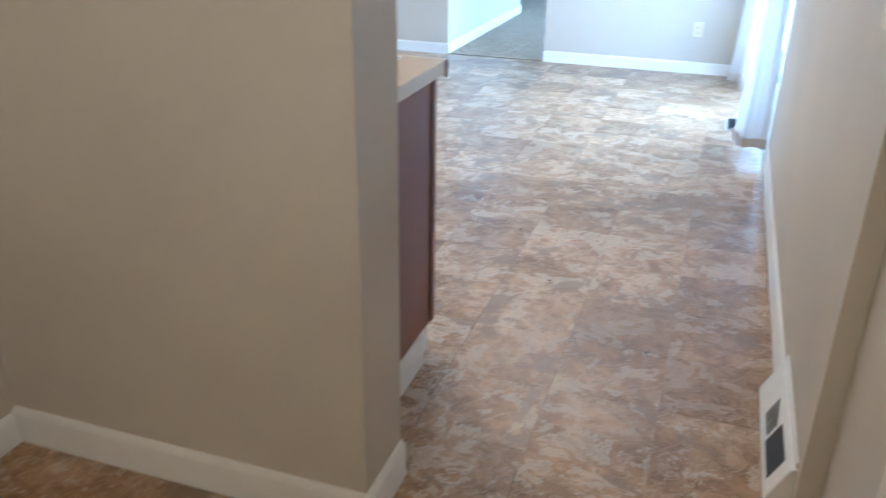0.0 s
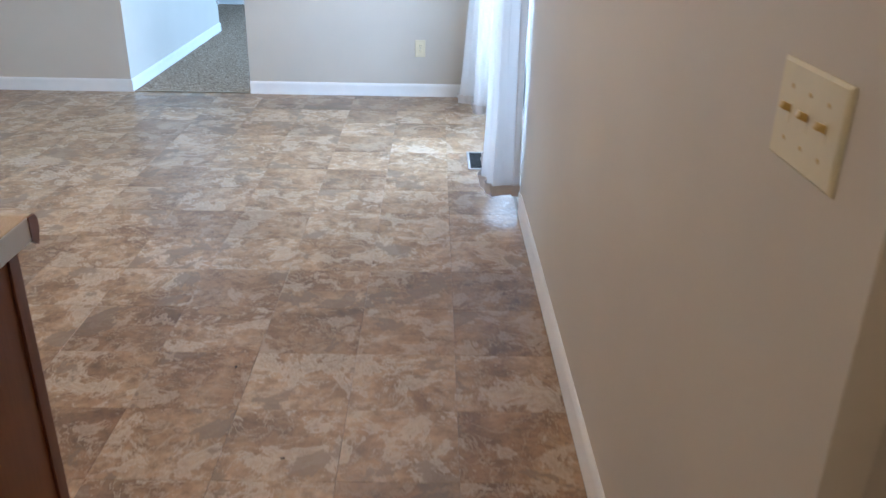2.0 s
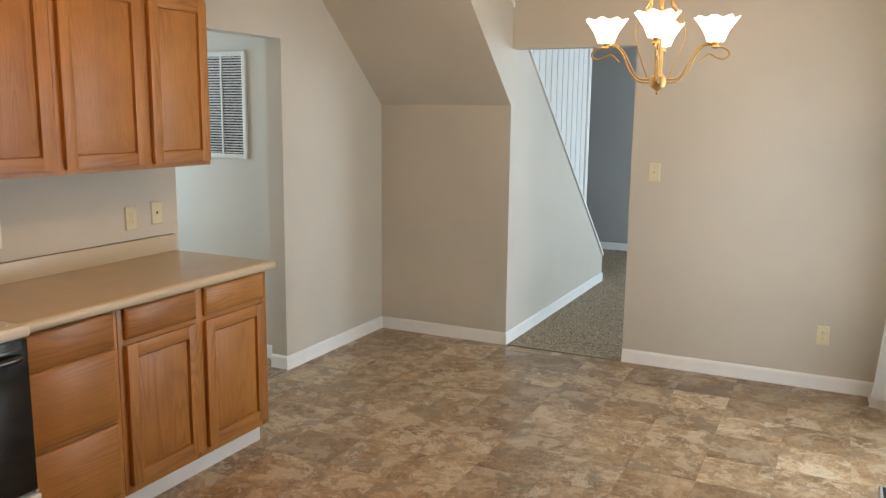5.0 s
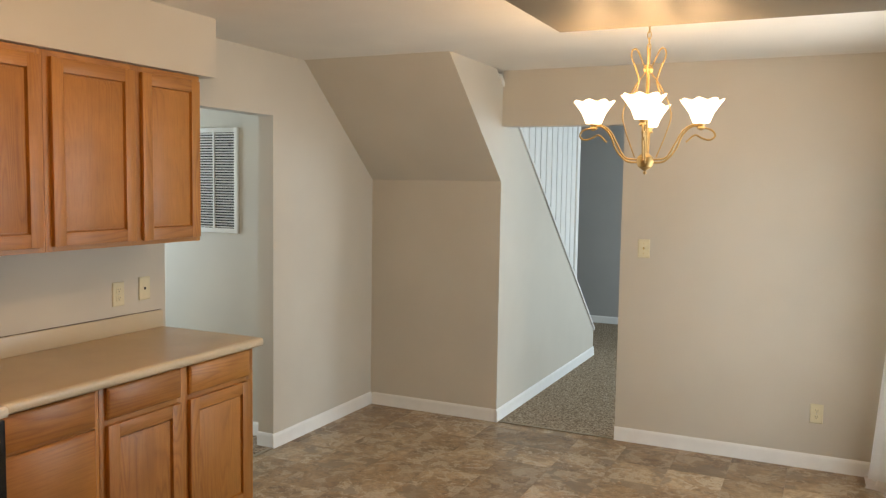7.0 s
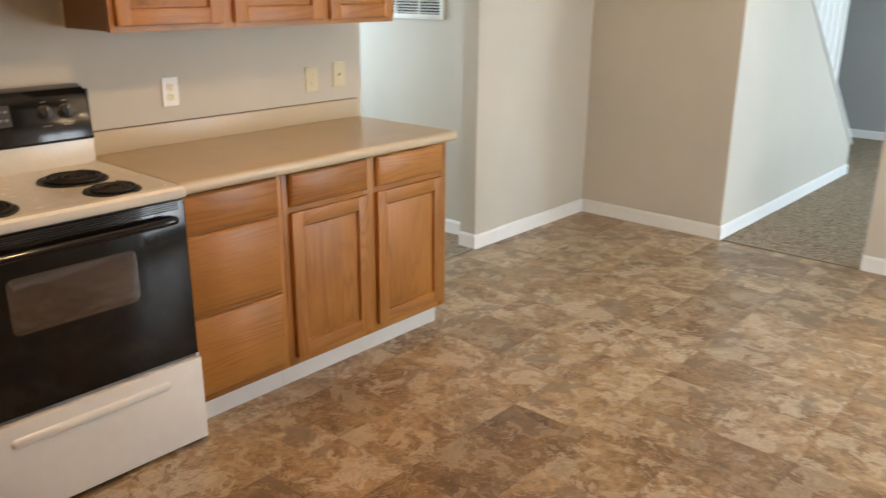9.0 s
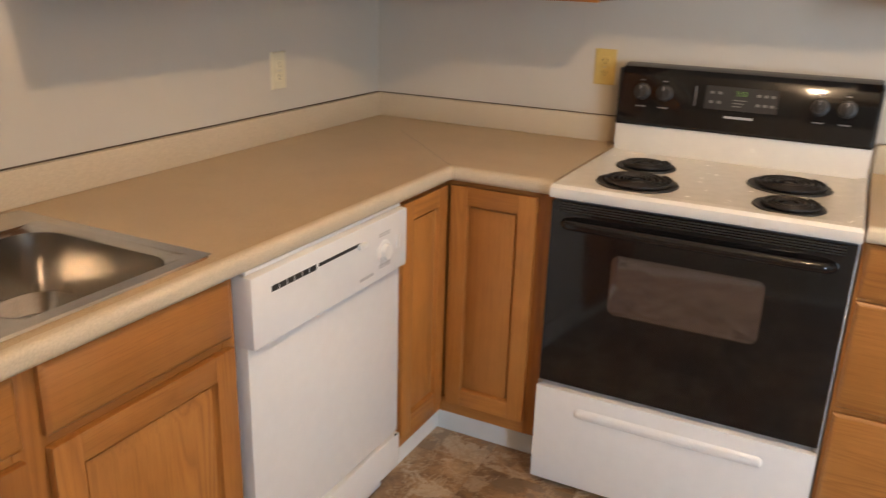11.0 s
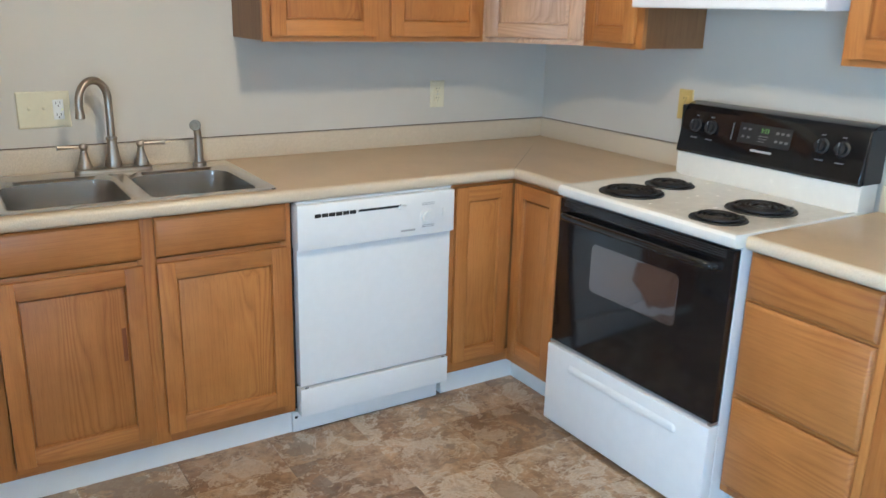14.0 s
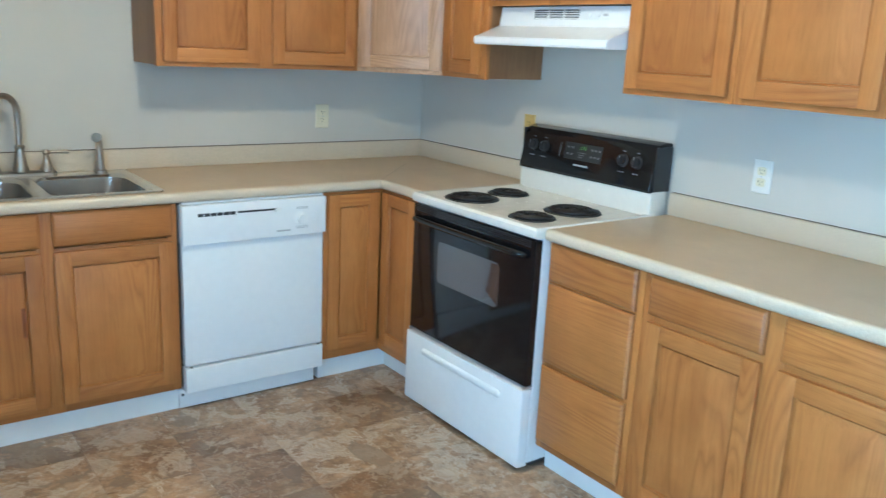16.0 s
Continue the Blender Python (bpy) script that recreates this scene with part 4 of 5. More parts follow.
part("nozzle", lathe(bmesh.new(), [(0.0135, 0.0095), (0.008, 0.0105), (0.006, 0.012), (0.001, 0.012)]), grey_metal, head, "grey perforated nozzle face", m=head_m)

# ---- dishwasher ----
dw = thing("dishwasher", pose(-2.336, 1.622, 0), "white built-in dishwasher with a slim black vent and dial", "dishwasher")
DX0, DX1 = -2.648, -2.029
part("tub", boxes((DX0, DX1, SY + 0.03, 1.822, 0.1, 0.865)), black_matt, dw)
part("door", boxes((DX0 + 0.004, DX1 - 0.004, 1.822, 1.860, 0.198, 0.715), bevel=0.003), enamel, dw)
panel = part("control_panel", boxes((DX0, DX1, 1.822, 1.880, 0.705, 0.862), bevel=0.006), enamel, dw)
part("top_frame", boxes((DX0 + 0.006, DX1 - 0.006, 1.815, 1.862, 0.864, 0.872), bevel=0.001), enamel, dw)
part("access_panel", boxes((DX0 + 0.003, DX1 - 0.003, 1.822, 1.867, 0.085, 0.190), bevel=0.003), enamel, dw)
part("toe_panel", boxes((DX0 + 0.02, DX1 + 0.012, 1.762, 1.817, 0.004, 0.083), bevel=0.002), enamel, dw)
for k in range(6):
    x = -2.091 - k * 0.026
    part("vent_slot", boxes((x - 0.023, x, 1.879, 1.881, 0.815, 0.828)), slot_black, panel)
part("handle_slot", boxes((-2.421, -2.254, 1.879, 1.881, 0.819, 0.827)), slot_black, panel)
part("latch", boxes((-2.441, -2.411, 1.877, 1.890, 0.812, 0.825), bevel=0.002), white_plastic, panel)
part("dial", lathe(bmesh.new(), [(0.030, 0), (0.030, 0.004), (0.021, 0.005), (0.019, 0.016), (0.001, 0.017)], 28), white_plastic, panel, m=wall_frame(-2.531, 1.879, 0.775, NORTH))
part("button", boxes((-2.608, -2.594, 1.879, 1.883, 0.765, 0.80), bevel=0.001), white_plastic, panel)
for z in (0.734, 0.740, 0.816, 0.822):
    part("dial_print", boxes((-2.561, -2.508, 1.879, 1.8808, z, z + 0.0025)), print_grey, panel)
part("badge", boxes((-2.481, -2.421, 1.879, 1.881, 0.726, 0.733)), print_grey, panel, "grey maker's badge")
part("hinge", boxes((DX1 - 0.004, DX1 + 0.004, 1.812, 1.822, 0.12, 0.23)), slot_black, dw)
for x in (DX0 + 0.02, DX1 - 0.03):
    part("screw", boxes((x, x + 0.012, 1.867, 1.870, 0.193, 0.197)), dark_metal, dw)
part("toe_screw", lathe(bmesh.new(), [(0.006, 0), (0.005, 0.002), (0.001, 0.0022)], 12), dark_metal, dw, m=wall_frame(DX1 - 0.002, 1.817, 0.062, NORTH))

# ---- range ----
RY0, RY1 = 2.182, 2.940
stove = thing("electric_range", pose(-3.2, (RY0 + RY1) / 2, 0), "white freestanding electric range with black oven door and console", "range")
part("body", boxes((WX + 0.01, -2.925, RY0 + 0.003, RY1 - 0.003, 0.03, 0.893)), enamel, stove)
part("plinth", boxes((WX + 0.05, -2.96, RY0 + 0.03, RY1 - 0.03, 0.0, 0.03)), black_matt, stove)
bm = bmesh.new()
rings(bm, [(-3.5, -2.890, RY0, RY1, 0.880), (-3.5, -2.884, RY0, RY1, 0.890), (-3.5, -2.884, RY0, RY1, 0.908), (-3.5, -2.892, RY0 + 0.006, RY1 - 0.006, 0.917), (-3.5, -2.922, RY0 + 0.022, RY1 - 0.022, 0.917), (-3.5, -2.937, RY0 + 0.032, RY1 - 0.032, 0.911)])
cooktop = part("cooktop", bm, cream_enamel, stove)
part("backguard", boxes((-3.555, -3.462, RY0 + 0.006, RY1 - 0.006, 0.893, 1.004), bevel=0.006), cream_enamel, stove)
bm = prism(bmesh.new(), [(-3.562, 1.0), (-3.455, 1.0), (-3.448, 1.010), (-3.474, 1.150), (-3.492, 1.178), (-3.525, 1.188), (-3.562, 1.186)], 1, RY0 + 0.008, RY1 - 0.008)
ends = [e for e in bm.edges if abs(e.verts[0].co.y - e.verts[1].co.y) < 1e-5 and min(v.co.z for v in e.verts) > 1.005]
bmesh.ops.bevel(bm, geom=ends, offset=0.006, segments=3, profile=0.5, affect="EDGES")
console = part("console", bm, black_gloss, stove, "glossy black control console")
for y in (RY0 + 0.003, RY1 - 0.008):
    part("console_end", boxes((-3.560, -3.470, y, y + 0.005, 1.004, 1.172)), black_matt, console)
tilt = math.degrees(math.atan2(0.026, 0.14))
def on_console(y, h):
    m = wall_frame(-3.448 - (h - 1.010) * 0.026 / 0.14 + 0.0008, y, h, EAST)
    return m @ pose(0, 0, 0, -tilt)
for y in (2.262, 2.332, 2.778, 2.850):
    k = part("knob", lathe(bmesh.new(), [(0.026, 0), (0.026, 0.003), (0.020, 0.005), (0.018, 0.018), (0.001, 0.020)], 22), black_matt, console, m=on_console(y, 1.105))
    bm = box(bmesh.new(), -0.0045, 0.0045, -0.019, 0.019, 0.016, 0.026, bevel=0.002)
    part("grip", bm, black_matt, k, m=on_console(y, 1.105))
    part("pointer", boxes((-0.001, 0.001, 0.006, 0.018, 0.026, 0.0265)), print_grey, k, m=on_console(y, 1.105))
    for dx, dy in ((-0.006, -0.045), (0.010, -0.045), (0.0, 0.036)):
        part("knob_print", boxes((dx - 0.009, dx + 0.006, dy - 0.002, dy + 0.002, 0, 0.0004)), print_dim, console, m=on_console(y, 1.105))
m0 = on_console(2.56, 1.105)
part("display_panel", boxes((-0.105, 0.105, -0.034, 0.036, 0, 0.0006)), black_matt, console, m=m0)
part("display", boxes((-0.030, 0.028, 0.008, 0.026, 0.0007, 0.0012)), slot_black, console, m=m0)
def lettering(name, text, size, m, mat, parent, depth=0.0004):
    cu = bpy.data.curves.new(name, "FONT")
    cu.body, cu.size, cu.extrude, cu.align_x, cu.align_y = text, size, depth, "CENTER", "CENTER"
    cu.materials.append(mat)
    return put(new(name, cu), parent, m)
lettering("clock_digits", "3:33", 0.020, m0 @ pose(0, 0.017, 0.0014), led_green, console)
for i, (x, y) in enumerate(((-0.085, 0.016), (-0.062, 0.016), (-0.085, -0.012), (-0.062, -0.012), (0.05, 0.016), (0.07, 0.016), (0.09, 0.016), (0.05, -0.012), (0.07, -0.012), (0.09, -0.012))):
    part("button_print", boxes((x - 0.006, x + 0.006, y - 0.004, y + 0.004, 0.0007, 0.0011)), print_dim, console, m=m0)
for i in range(3):
    part("label_print", boxes((-0.022, 0.016 - i * 0.006, -0.004 - i * 0.009, -0.001 - i * 0.009, 0.0007, 0.0011)), print_dim, console, m=m0)
part("badge", boxes((-0.042, 0.042, -0.058, -0.051, 0, 0.0005)), print_grey, console, "silver maker's badge", m=m0)
part("highlight_strip", boxes((-0.135, -0.131, -0.03, 0.03, 0, 0.0005)), print_dim, console, m=m0)


def burner(x, y, r):
    pan = part("drip_pan", lathe(bmesh.new(), [(r + 0.016, 0.0), (r + 0.014, 0.004), (r + 0.004, 0.003), (r * 0.9, 0.0012), (0.02, 0.001), (0.001, 0.001)], 40), dark_metal, cooktop, m=pose(x, y, 0.9114))
    pts = []
    turns = 4.4 if r > 0.085 else 3.4
    n = int(turns * 26)
    for i in range(n + 1):
        a = 2 * math.pi * turns * i / n
        rr = 0.022 + (r - 0.022) * i / n
        pts.append((x + rr * math.cos(a), y + rr * math.sin(a), 0.9205))
    part("coil", tube(bmesh.new(), pts, 0.0052, 7), coil_black, pan, "black spiral heating coil")
    part("coil_cap", lathe(bmesh.new(), [(0.016, -0.006), (0.017, 0.001), (0.012, 0.003), (0.001, 0.003)], 20), coil_black, pan, m=pose(x, y, 0.9205))


burner(-3.262, 2.345, 0.072)
burner(-3.045, 2.375, 0.095)
burner(-3.245, 2.745, 0.095)
burner(-3.020, 2.765, 0.072)
bm = boxes((-2.925, -2.893, RY0 + 0.006, RY1 - 0.006, 0.335, 0.872), bevel=0.004)
oven = part("oven_door", bm, black_gloss, stove, "glossy black glass oven door")
bm = stack(bmesh.new(), [(-0.193, 0.193, -0.085, 0.085, 0.022, 0.0), (-0.193, 0.193, -0.085, 0.085, 0.022, 0.0012), (-0.190, 0.190, -0.082, 0.082, 0.020, 0.0016)])
part("oven_window", bm, oven_glass, oven, "dark tinted oven window", m=wall_frame(-2.8932, 2.559, 0.663, EAST))
bm = bmesh.new()
for k in range(4):
    box(bm, -2.894, -2.8905, RY0 + 0.03, RY1 - 0.03, 0.845 + k * 0.007, 0.848 + k * 0.007)
part("vent_grille", bm, black_matt, oven)
hp = [(-2.894, RY0 + 0.05, 0.815), (-2.868, RY0 + 0.06, 0.818), (-2.855, RY0 + 0.10, 0.820), (-2.853, (RY0 + RY1) / 2, 0.820), (-2.855, RY1 - 0.10, 0.820), (-2.868, RY1 - 0.06, 0.818), (-2.894, RY1 - 0.05, 0.815)]
part("handle", tube(bmesh.new(), smooth_path(hp, 5), 0.013, 12), black_gloss, oven)
for y in (RY0 + 0.012, RY1 - 0.012):
    part("hinge_cover", boxes((-2.925, -2.888, y - 0.006, y + 0.006, 0.326, 0.336), bevel=0.002), zinc, stove)
bm = bmesh.new()
box(bm, -2.925, -2.880, RY0 + 0.004, RY1 - 0.004, 0.018, 0.322, bevel=0.004)
drawer = part("storage_drawer", bm, enamel, stove, "white enamelled storage drawer")
bm = stack(bmesh.new(), [(-0.255, 0.255, -0.016, 0.016, 0.0155, 0.0), (-0.250, 0.250, -0.012, 0.012, 0.0115, 0.006), (-0.246, 0.246, -0.006, 0.008, 0.0065, 0.008)])
part("pull", bm, enamel, drawer, m=wall_frame(-2.880, 2.56, 0.262, EAST))

# ---- range hood ----
hood = thing("range_hood", pose(-3.35, 2.56, 1.52), "white under-cabinet range hood with black louvres", "range hood")
HY0_, HY1_ = 2.185, 2.925
bm = prism(bmesh.new(), [(WX + 0.003, 1.530), (-3.162, 1.518), (-3.155, 1.522), (-3.155, 1.548), (-3.292, 1.598), (-3.298, 1.672), (WX + 0.003, 1.672)], 1, HY0_, HY1_)
bmesh.ops.bevel(bm, geom=list(bm.edges), offset=0.003, segments=2, affect="EDGES")
shell = part("shell", bm, enamel, hood)
for k in range(3):
    bm = bmesh.new()
    for j in range(5):
        box(bm, -3.2965, -3.2942, 2.395 + k * 0.086, 2.470 + k * 0.086, 1.622 + j * 0.0085, 1.6265 + j * 0.0085)
    part("louvre", bm, slot_black, shell)
part("switch_panel", boxes((-3.2970, -3.2935, 2.665, 2.80, 1.622, 1.660), bevel=0.001), white_plastic, shell)
for y in (2.69, 2.735):
    part("switch", boxes((-3.2940, -3.2880, y, y + 0.016, 1.632, 1.646), bevel=0.002), white_plastic, shell)
part("badge", boxes((-3.2940, -3.2927, 2.768, 2.79, 1.636, 1.645)), print_grey, shell)

# ---- wall cabinets ----
UX, UY, UB, UT = -3.248, 1.545, 1.372, 2.155


def wall_cabinet(label, run, a, b, z0, doors):
    east = run == "east"
    c = thing("wall_cabinet", pose(UX, (a + b) / 2, z0) if east else pose((a + b) / 2, UY, z0), label, "cabinet", "oak wall cabinets")
    def span(d0, d1, l0, l1, za, zb):
        return boxes((d0, d1, l0, l1, za, zb)) if east else boxes((l0, l1, d0, d1, za, zb))
    back, face = (WX + 0.002, UX) if east else (SY + 0.002, UY)
    part("body", span(back, face - 0.019, a, b, z0 + 0.004, UT), oak_side, c)
    edges = [a] + [e for d in doors for e in d] + [b]
    cuts = [(edges[i] - (0.0 if i == 0 else -0.012), edges[i + 1] + (0.0 if i + 2 == len(edges) else 0.012)) for i in range(0, len(edges), 2)]
    for s0, s1 in cuts:
        s0, s1 = (s0 if s0 == a else s0 - 0.024), (s1 if s1 == b else s1)
        part("stile", span(face - 0.0185, face, max(a, s0), min(b, s1 + 0.0), z0, UT), oak_z, c)
    for za, zb in ((z0, z0 + 0.04), (UT - 0.04, UT)):
        part("rail", span(face - 0.0188, face - 0.0004, a + 0.002, b - 0.002, za + 0.0005, zb), oak_y if east else oak_x, c)
    for d0, d1 in doors:
        m = east_m(d0, z0 + 0.02, UX) if east else south_m(d1, z0 + 0.02, UY)
        cabinet_door(c, m, d1 - d0, UT - z0 - 0.045)
    return c


wall_cabinet("oak wall cabinet with one raised-panel door", "east", 2.935, 3.382, UB, [(2.952, 3.362)])
wall_cabinet("oak wall cabinet with two raised-panel doors", "east", 3.384, 4.245, UB, [(3.412, 3.832), (3.874, 4.232)])
wall_cabinet("short oak wall cabinet above the range hood", "east", 2.162, 2.933, 1.674, [(2.190, 2.535), (2.570, 2.912)])
wall_cabinet("narrow oak wall cabinet beside the hood", "east", 1.848, 2.160, UB, [(1.866, 2.128)])
wall_cabinet("oak wall cabinet with two raised-panel doors above the worktop", "south", -2.978, -2.056, UB, [(-2.958, -2.551), (-2.491, -2.082)])
c = thing("wall_cabinet", pose(-3.3, 1.5, UB), "diagonal corner wall cabinet with a pale washed oak door", "cabinet", "oak wall cabinets")
bm = prism(bmesh.new(), [(WX + 0.002, SY + 0.002), (-2.980, SY + 0.002), (-2.980, UY - 0.005), (UX - 0.005, 1.845), (WX + 0.002, 1.845)], 2, UB, UT)
part("body", bm, washed_y, c)
dm = wall_frame(-2.985, UY + 0.006, UB + 0.02, (-1, 1))
cabinet_door(c, dm @ pose(0.002, 0, 0.004), 0.385, UT - UB - 0.045, (washed_y, washed_x))
# valance board over the sink
val = tagged(put(new("valance", mesh("valance", prism(bmesh.new(), [(-1.05, UT), (-2.054, UT), (-2.054, 1.815), (-1.95, 1.815), (-1.90, 1.835), (-1.84, 1.845), (-1.25, 1.845), (-1.19, 1.835), (-1.14, 1.815), (-1.05, 1.815)], 1, UY - 0.022, UY - 0.002), oak_x))), "oak valance board above the sink", "valance")

# ---- outlets, switches, grilles ----
def plate(bm, w, h, t=0.006):
    return rings(bm, [(-w / 2, w / 2, -h / 2, h / 2, 0), (-w / 2, w / 2, -h / 2, h / 2, t * 0.5), (-w / 2 + 0.004, w / 2 - 0.004, -h / 2 + 0.004, h / 2 - 0.004, t)])


def sockets(parent, m, x=0.0, mat=None):
    for s in (-1, 1):
        y = s * 0.0195
        r = part("receptacle", stack(bmesh.new(), [(x - 0.0165, x + 0.0165, y - 0.0145, y + 0.0145, 0.008, 0.005), (x - 0.0165, x + 0.0165, y - 0.0145, y + 0.0145, 0.008, 0.0075), (x - 0.0155, x + 0.0155, y - 0.0135, y + 0.0135, 0.007, 0.0085)]), mat or ivory, parent, m=m)
        part("slots", boxes((x - 0.0075, x - 0.0055, y - 0.001, y + 0.008, 0.0084, 0.0088), (x + 0.0055, x + 0.0075, y - 0.001, y + 0.007, 0.0084, 0.0088), (x - 0.002, x + 0.002, y - 0.009, y - 0.005, 0.0084, 0.0088)), slot_black, r, m=m)


def toggle(parent, m, x=0.0, up=1, mat=None):
    part("toggle_slot", boxes((x - 0.005, x + 0.005, -0.012, 0.012, 0.0058, 0.0064)), ivory, parent, m=m)
    lever = box(bmesh.new(), x - 0.0042, x + 0.0042, 0.0, 0.0085, 0.004, 0.019, bevel=0.0015)
    bmesh.ops.rotate(lever, verts=lever.verts, cent=(x, 0, 0.006), matrix=Matrix.Rotation(radians(-22 * up), 3, "X"))
    part("toggle", lever, mat or almond, parent, m=m)
    for y in (-0.030, 0.030):
        part("screw", lathe(bmesh.new(), [(0.003, 0.0058), (0.0028, 0.0068), (0.0005, 0.007)], 10), mat or almond, parent, m=m @ pose(x, y, 0))


def outlet(m, label, body=None, inner=None):
    o = thing("outlet", m, label, "outlet", "wall outlets")
    part("plate", plate(bmesh.new(), 0.072, 0.116), body or almond, o, m=m)
    sockets(o, m, 0, inner or ivory)
    part("screw", lathe(bmesh.new(), [(0.003, 0.0058), (0.0028, 0.0068), (0.0005, 0.007)], 10), zinc, o, m=m)
    return o


out0 = outlet(wall_frame(WX + 0.0005, 4.036, 1.110, EAST), "almond duplex outlet on the wall above the worktop")
copy_thing(out0, wall_frame(-2.967, SY + 0.0005, 1.133, NORTH))
far_out = copy_thing(out0, wall_frame(-0.508, NY - 0.0005, 0.336, (1, 0)))
tagged(far_out, "almond duplex outlet low on the wall")
outlet(wall_frame(WX + 0.0005, 3.315, 1.118, EAST), "cream duplex outlet with ivory sockets above the worktop", cream_enamel, ivory)
outlet(wall_frame(WX + 0.0005, 2.106, 1.160, EAST), "yellowed duplex outlet beside the range console", gold_plate, gold_plate)
m = wall_frame(WX + 0.0005, 4.202, 1.121, EAST)
o = thing("phone_jack", m, "almond wall plate with a small jack", "wall plate")
part("plate", plate(bmesh.new(), 0.072, 0.116), almond, o, m=m)
part("jack", boxes((-0.006, 0.006, -0.006, 0.006, 0.0058, 0.0066)), slot_black, o, m=m)
m = wall_frame(-1.559, NY - 0.0005, 1.272, (1, 0))
o = thing("light_switch", m, "almond single light switch", "switch")
part("plate", plate(bmesh.new(), 0.074, 0.118), almond, o, m=m)
toggle(o, m, 0, -1, gold_plate)
m = wall_frame(-0.0005, 1.558, 1.160, (0, -1))
o = thing("light_switch", m, "almond three-gang light switch with all toggles", "switch")
part("plate", plate(bmesh.new(), 0.168, 0.116), almond, o, m=m)
for x in (-0.046, 0, 0.046):
    toggle(o, m, x, 1, gold_plate)
m = wall_frame(-0.0005, 3.52, 1.130, (0, -1))
o = thing("light_switch", m, "almond single light switch near the curtain", "switch")
part("plate", plate(bmesh.new(), 0.074, 0.118), almond, o, m=m)
toggle(o, m, 0, 1, almond)
m = wall_frame(-1.380, SY + 0.0005, 1.130, NORTH)
o = thing("switch_and_outlet", m, "almond three-gang plate with two switches and a white safety outlet", "switch")
part("plate", plate(bmesh.new(), 0.168, 0.124), almond, o, m=m)
toggle(o, m, -0.046, 1, ivory)
toggle(o, m, 0.0, 1, ivory)
part("safety_outlet", boxes((0.029, 0.063, -0.034, 0.034, 0.0055, 0.008), bevel=0.001), white_plastic, o, "white safety outlet", m=m)
sockets(o, m, 0.046, white_plastic)
part("indicator", boxes((0.056, 0.0595, -0.002, 0.002, 0.008, 0.0088)), led_yellow, o, m=m)

# return-air grille in the hall
m = wall_frame(-4.285, 5.40, 1.664, (1, 0))
g = thing("return_air_grille", m, "white louvred return-air grille on the hall wall", "grille")
W2, H2 = 0.325, 0.342
part("frame", boxes((-W2, -W2 + 0.03, -H2, H2, 0, 0.014), (W2 - 0.03, W2, -H2, H2, 0, 0.014), (-W2 + 0.03, W2 - 0.03, H2 - 0.03, H2, 0, 0.014), (-W2 + 0.03, W2 - 0.03, -H2, -H2 + 0.03, 0, 0.014), bevel=0.002), trim_paint, g, m=m)
part("backing", boxes((-W2 + 0.01, W2 - 0.01, -H2 + 0.01, H2 - 0.01, 0.0003, 0.002)), slot_black, g, m=m)
for x in (-0.075, 0.125):
    part("mullion", boxes((x - 0.006, x + 0.006, -H2 + 0.03, H2 - 0.03, 0.003, 0.013)), trim_paint, g, m=m)
slat_mesh = None
for k in range(36):
    y = -H2 + 0.038 + k * 0.01735
    if slat_mesh is None:
        bm = bmesh.new()
        prism(bm, [(-0.0040, 0.0040), (-0.0028, 0.0035), (0.0046, 0.0110), (0.0034, 0.0115)], 0, -W2 + 0.03, W2 - 0.03)
        slat_mesh = mesh("slat", bm, trim_paint)
    put(new("slat", slat_mesh), g, m @ pose(0, y, 0))

# floor vent by the patio door
v = thing("floor_vent", pose(-0.15, 4.97, 0), "dark metal floor register with a grey rim", "vent")
part("rim", boxes((-0.222, -0.208, 4.82, 5.125, 0, 0.005), (-0.092, -0.078, 4.82, 5.125, 0, 0.005), (-0.208, -0.092, 4.82, 4.834, 0, 0.005), (-0.208, -0.092, 5.111, 5.125, 0, 0.005), bevel=0.001), zinc, v)
part("well", boxes((-0.208, -0.092, 4.834, 5.111, 0.0003, 0.001)), slot_black, v)
for k in range(20):
    part("bar", boxes((-0.208, -0.092, 4.840 + k * 0.0138, 4.8435 + k * 0.0138, 0.001, 0.0035)), dark_metal, v)

# baseboard register by the entry
r = thing("baseboard_register", pose(-0.02, 1.67, 0), "white slanted baseboard heat register", "register")
Y0, Y1 = 1.40, 1.905
bm = prism(bmesh.new(), [(0, 0.0), (-0.058, 0.0), (-0.062, 0.006), (-0.062, 0.022), (-0.016, 0.118), (-0.010, 0.122), (0, 0.122)], 1, Y0, Y1)
bmesh.ops.bevel(bm, geom=list(bm.edges), offset=0.002, segments=1, affect="EDGES")
body = part("body", bm, white_plastic, r)
part("back_flange", boxes((-0.006, 0, Y0 + 0.01, Y1 + 0.012, 0.118, 0.137), bevel=0.002), trim_paint, r)
rm = Matrix((Vector((0, -1, 0)), Vector((0.046, 0, 0.096)).normalized(), Vector((0, -1, 0)).cross(Vector((0.046, 0, 0.096)).normalized()))).transposed().to_4x4()
rm.translation = (-0.039, 1.65, 0.070)
for k in range(9):
    part("louvre", boxes((-0.085 + k * 0.012, -0.079 + k * 0.012, -0.03, 0.033 - k * 0.002, -0.001, 0.0012)), slot_black, body, m=rm)
part("lower_grille", boxes((0.035, 0.19, -0.036, 0.036, -0.001, 0.0011)), dark_metal, body, m=rm)

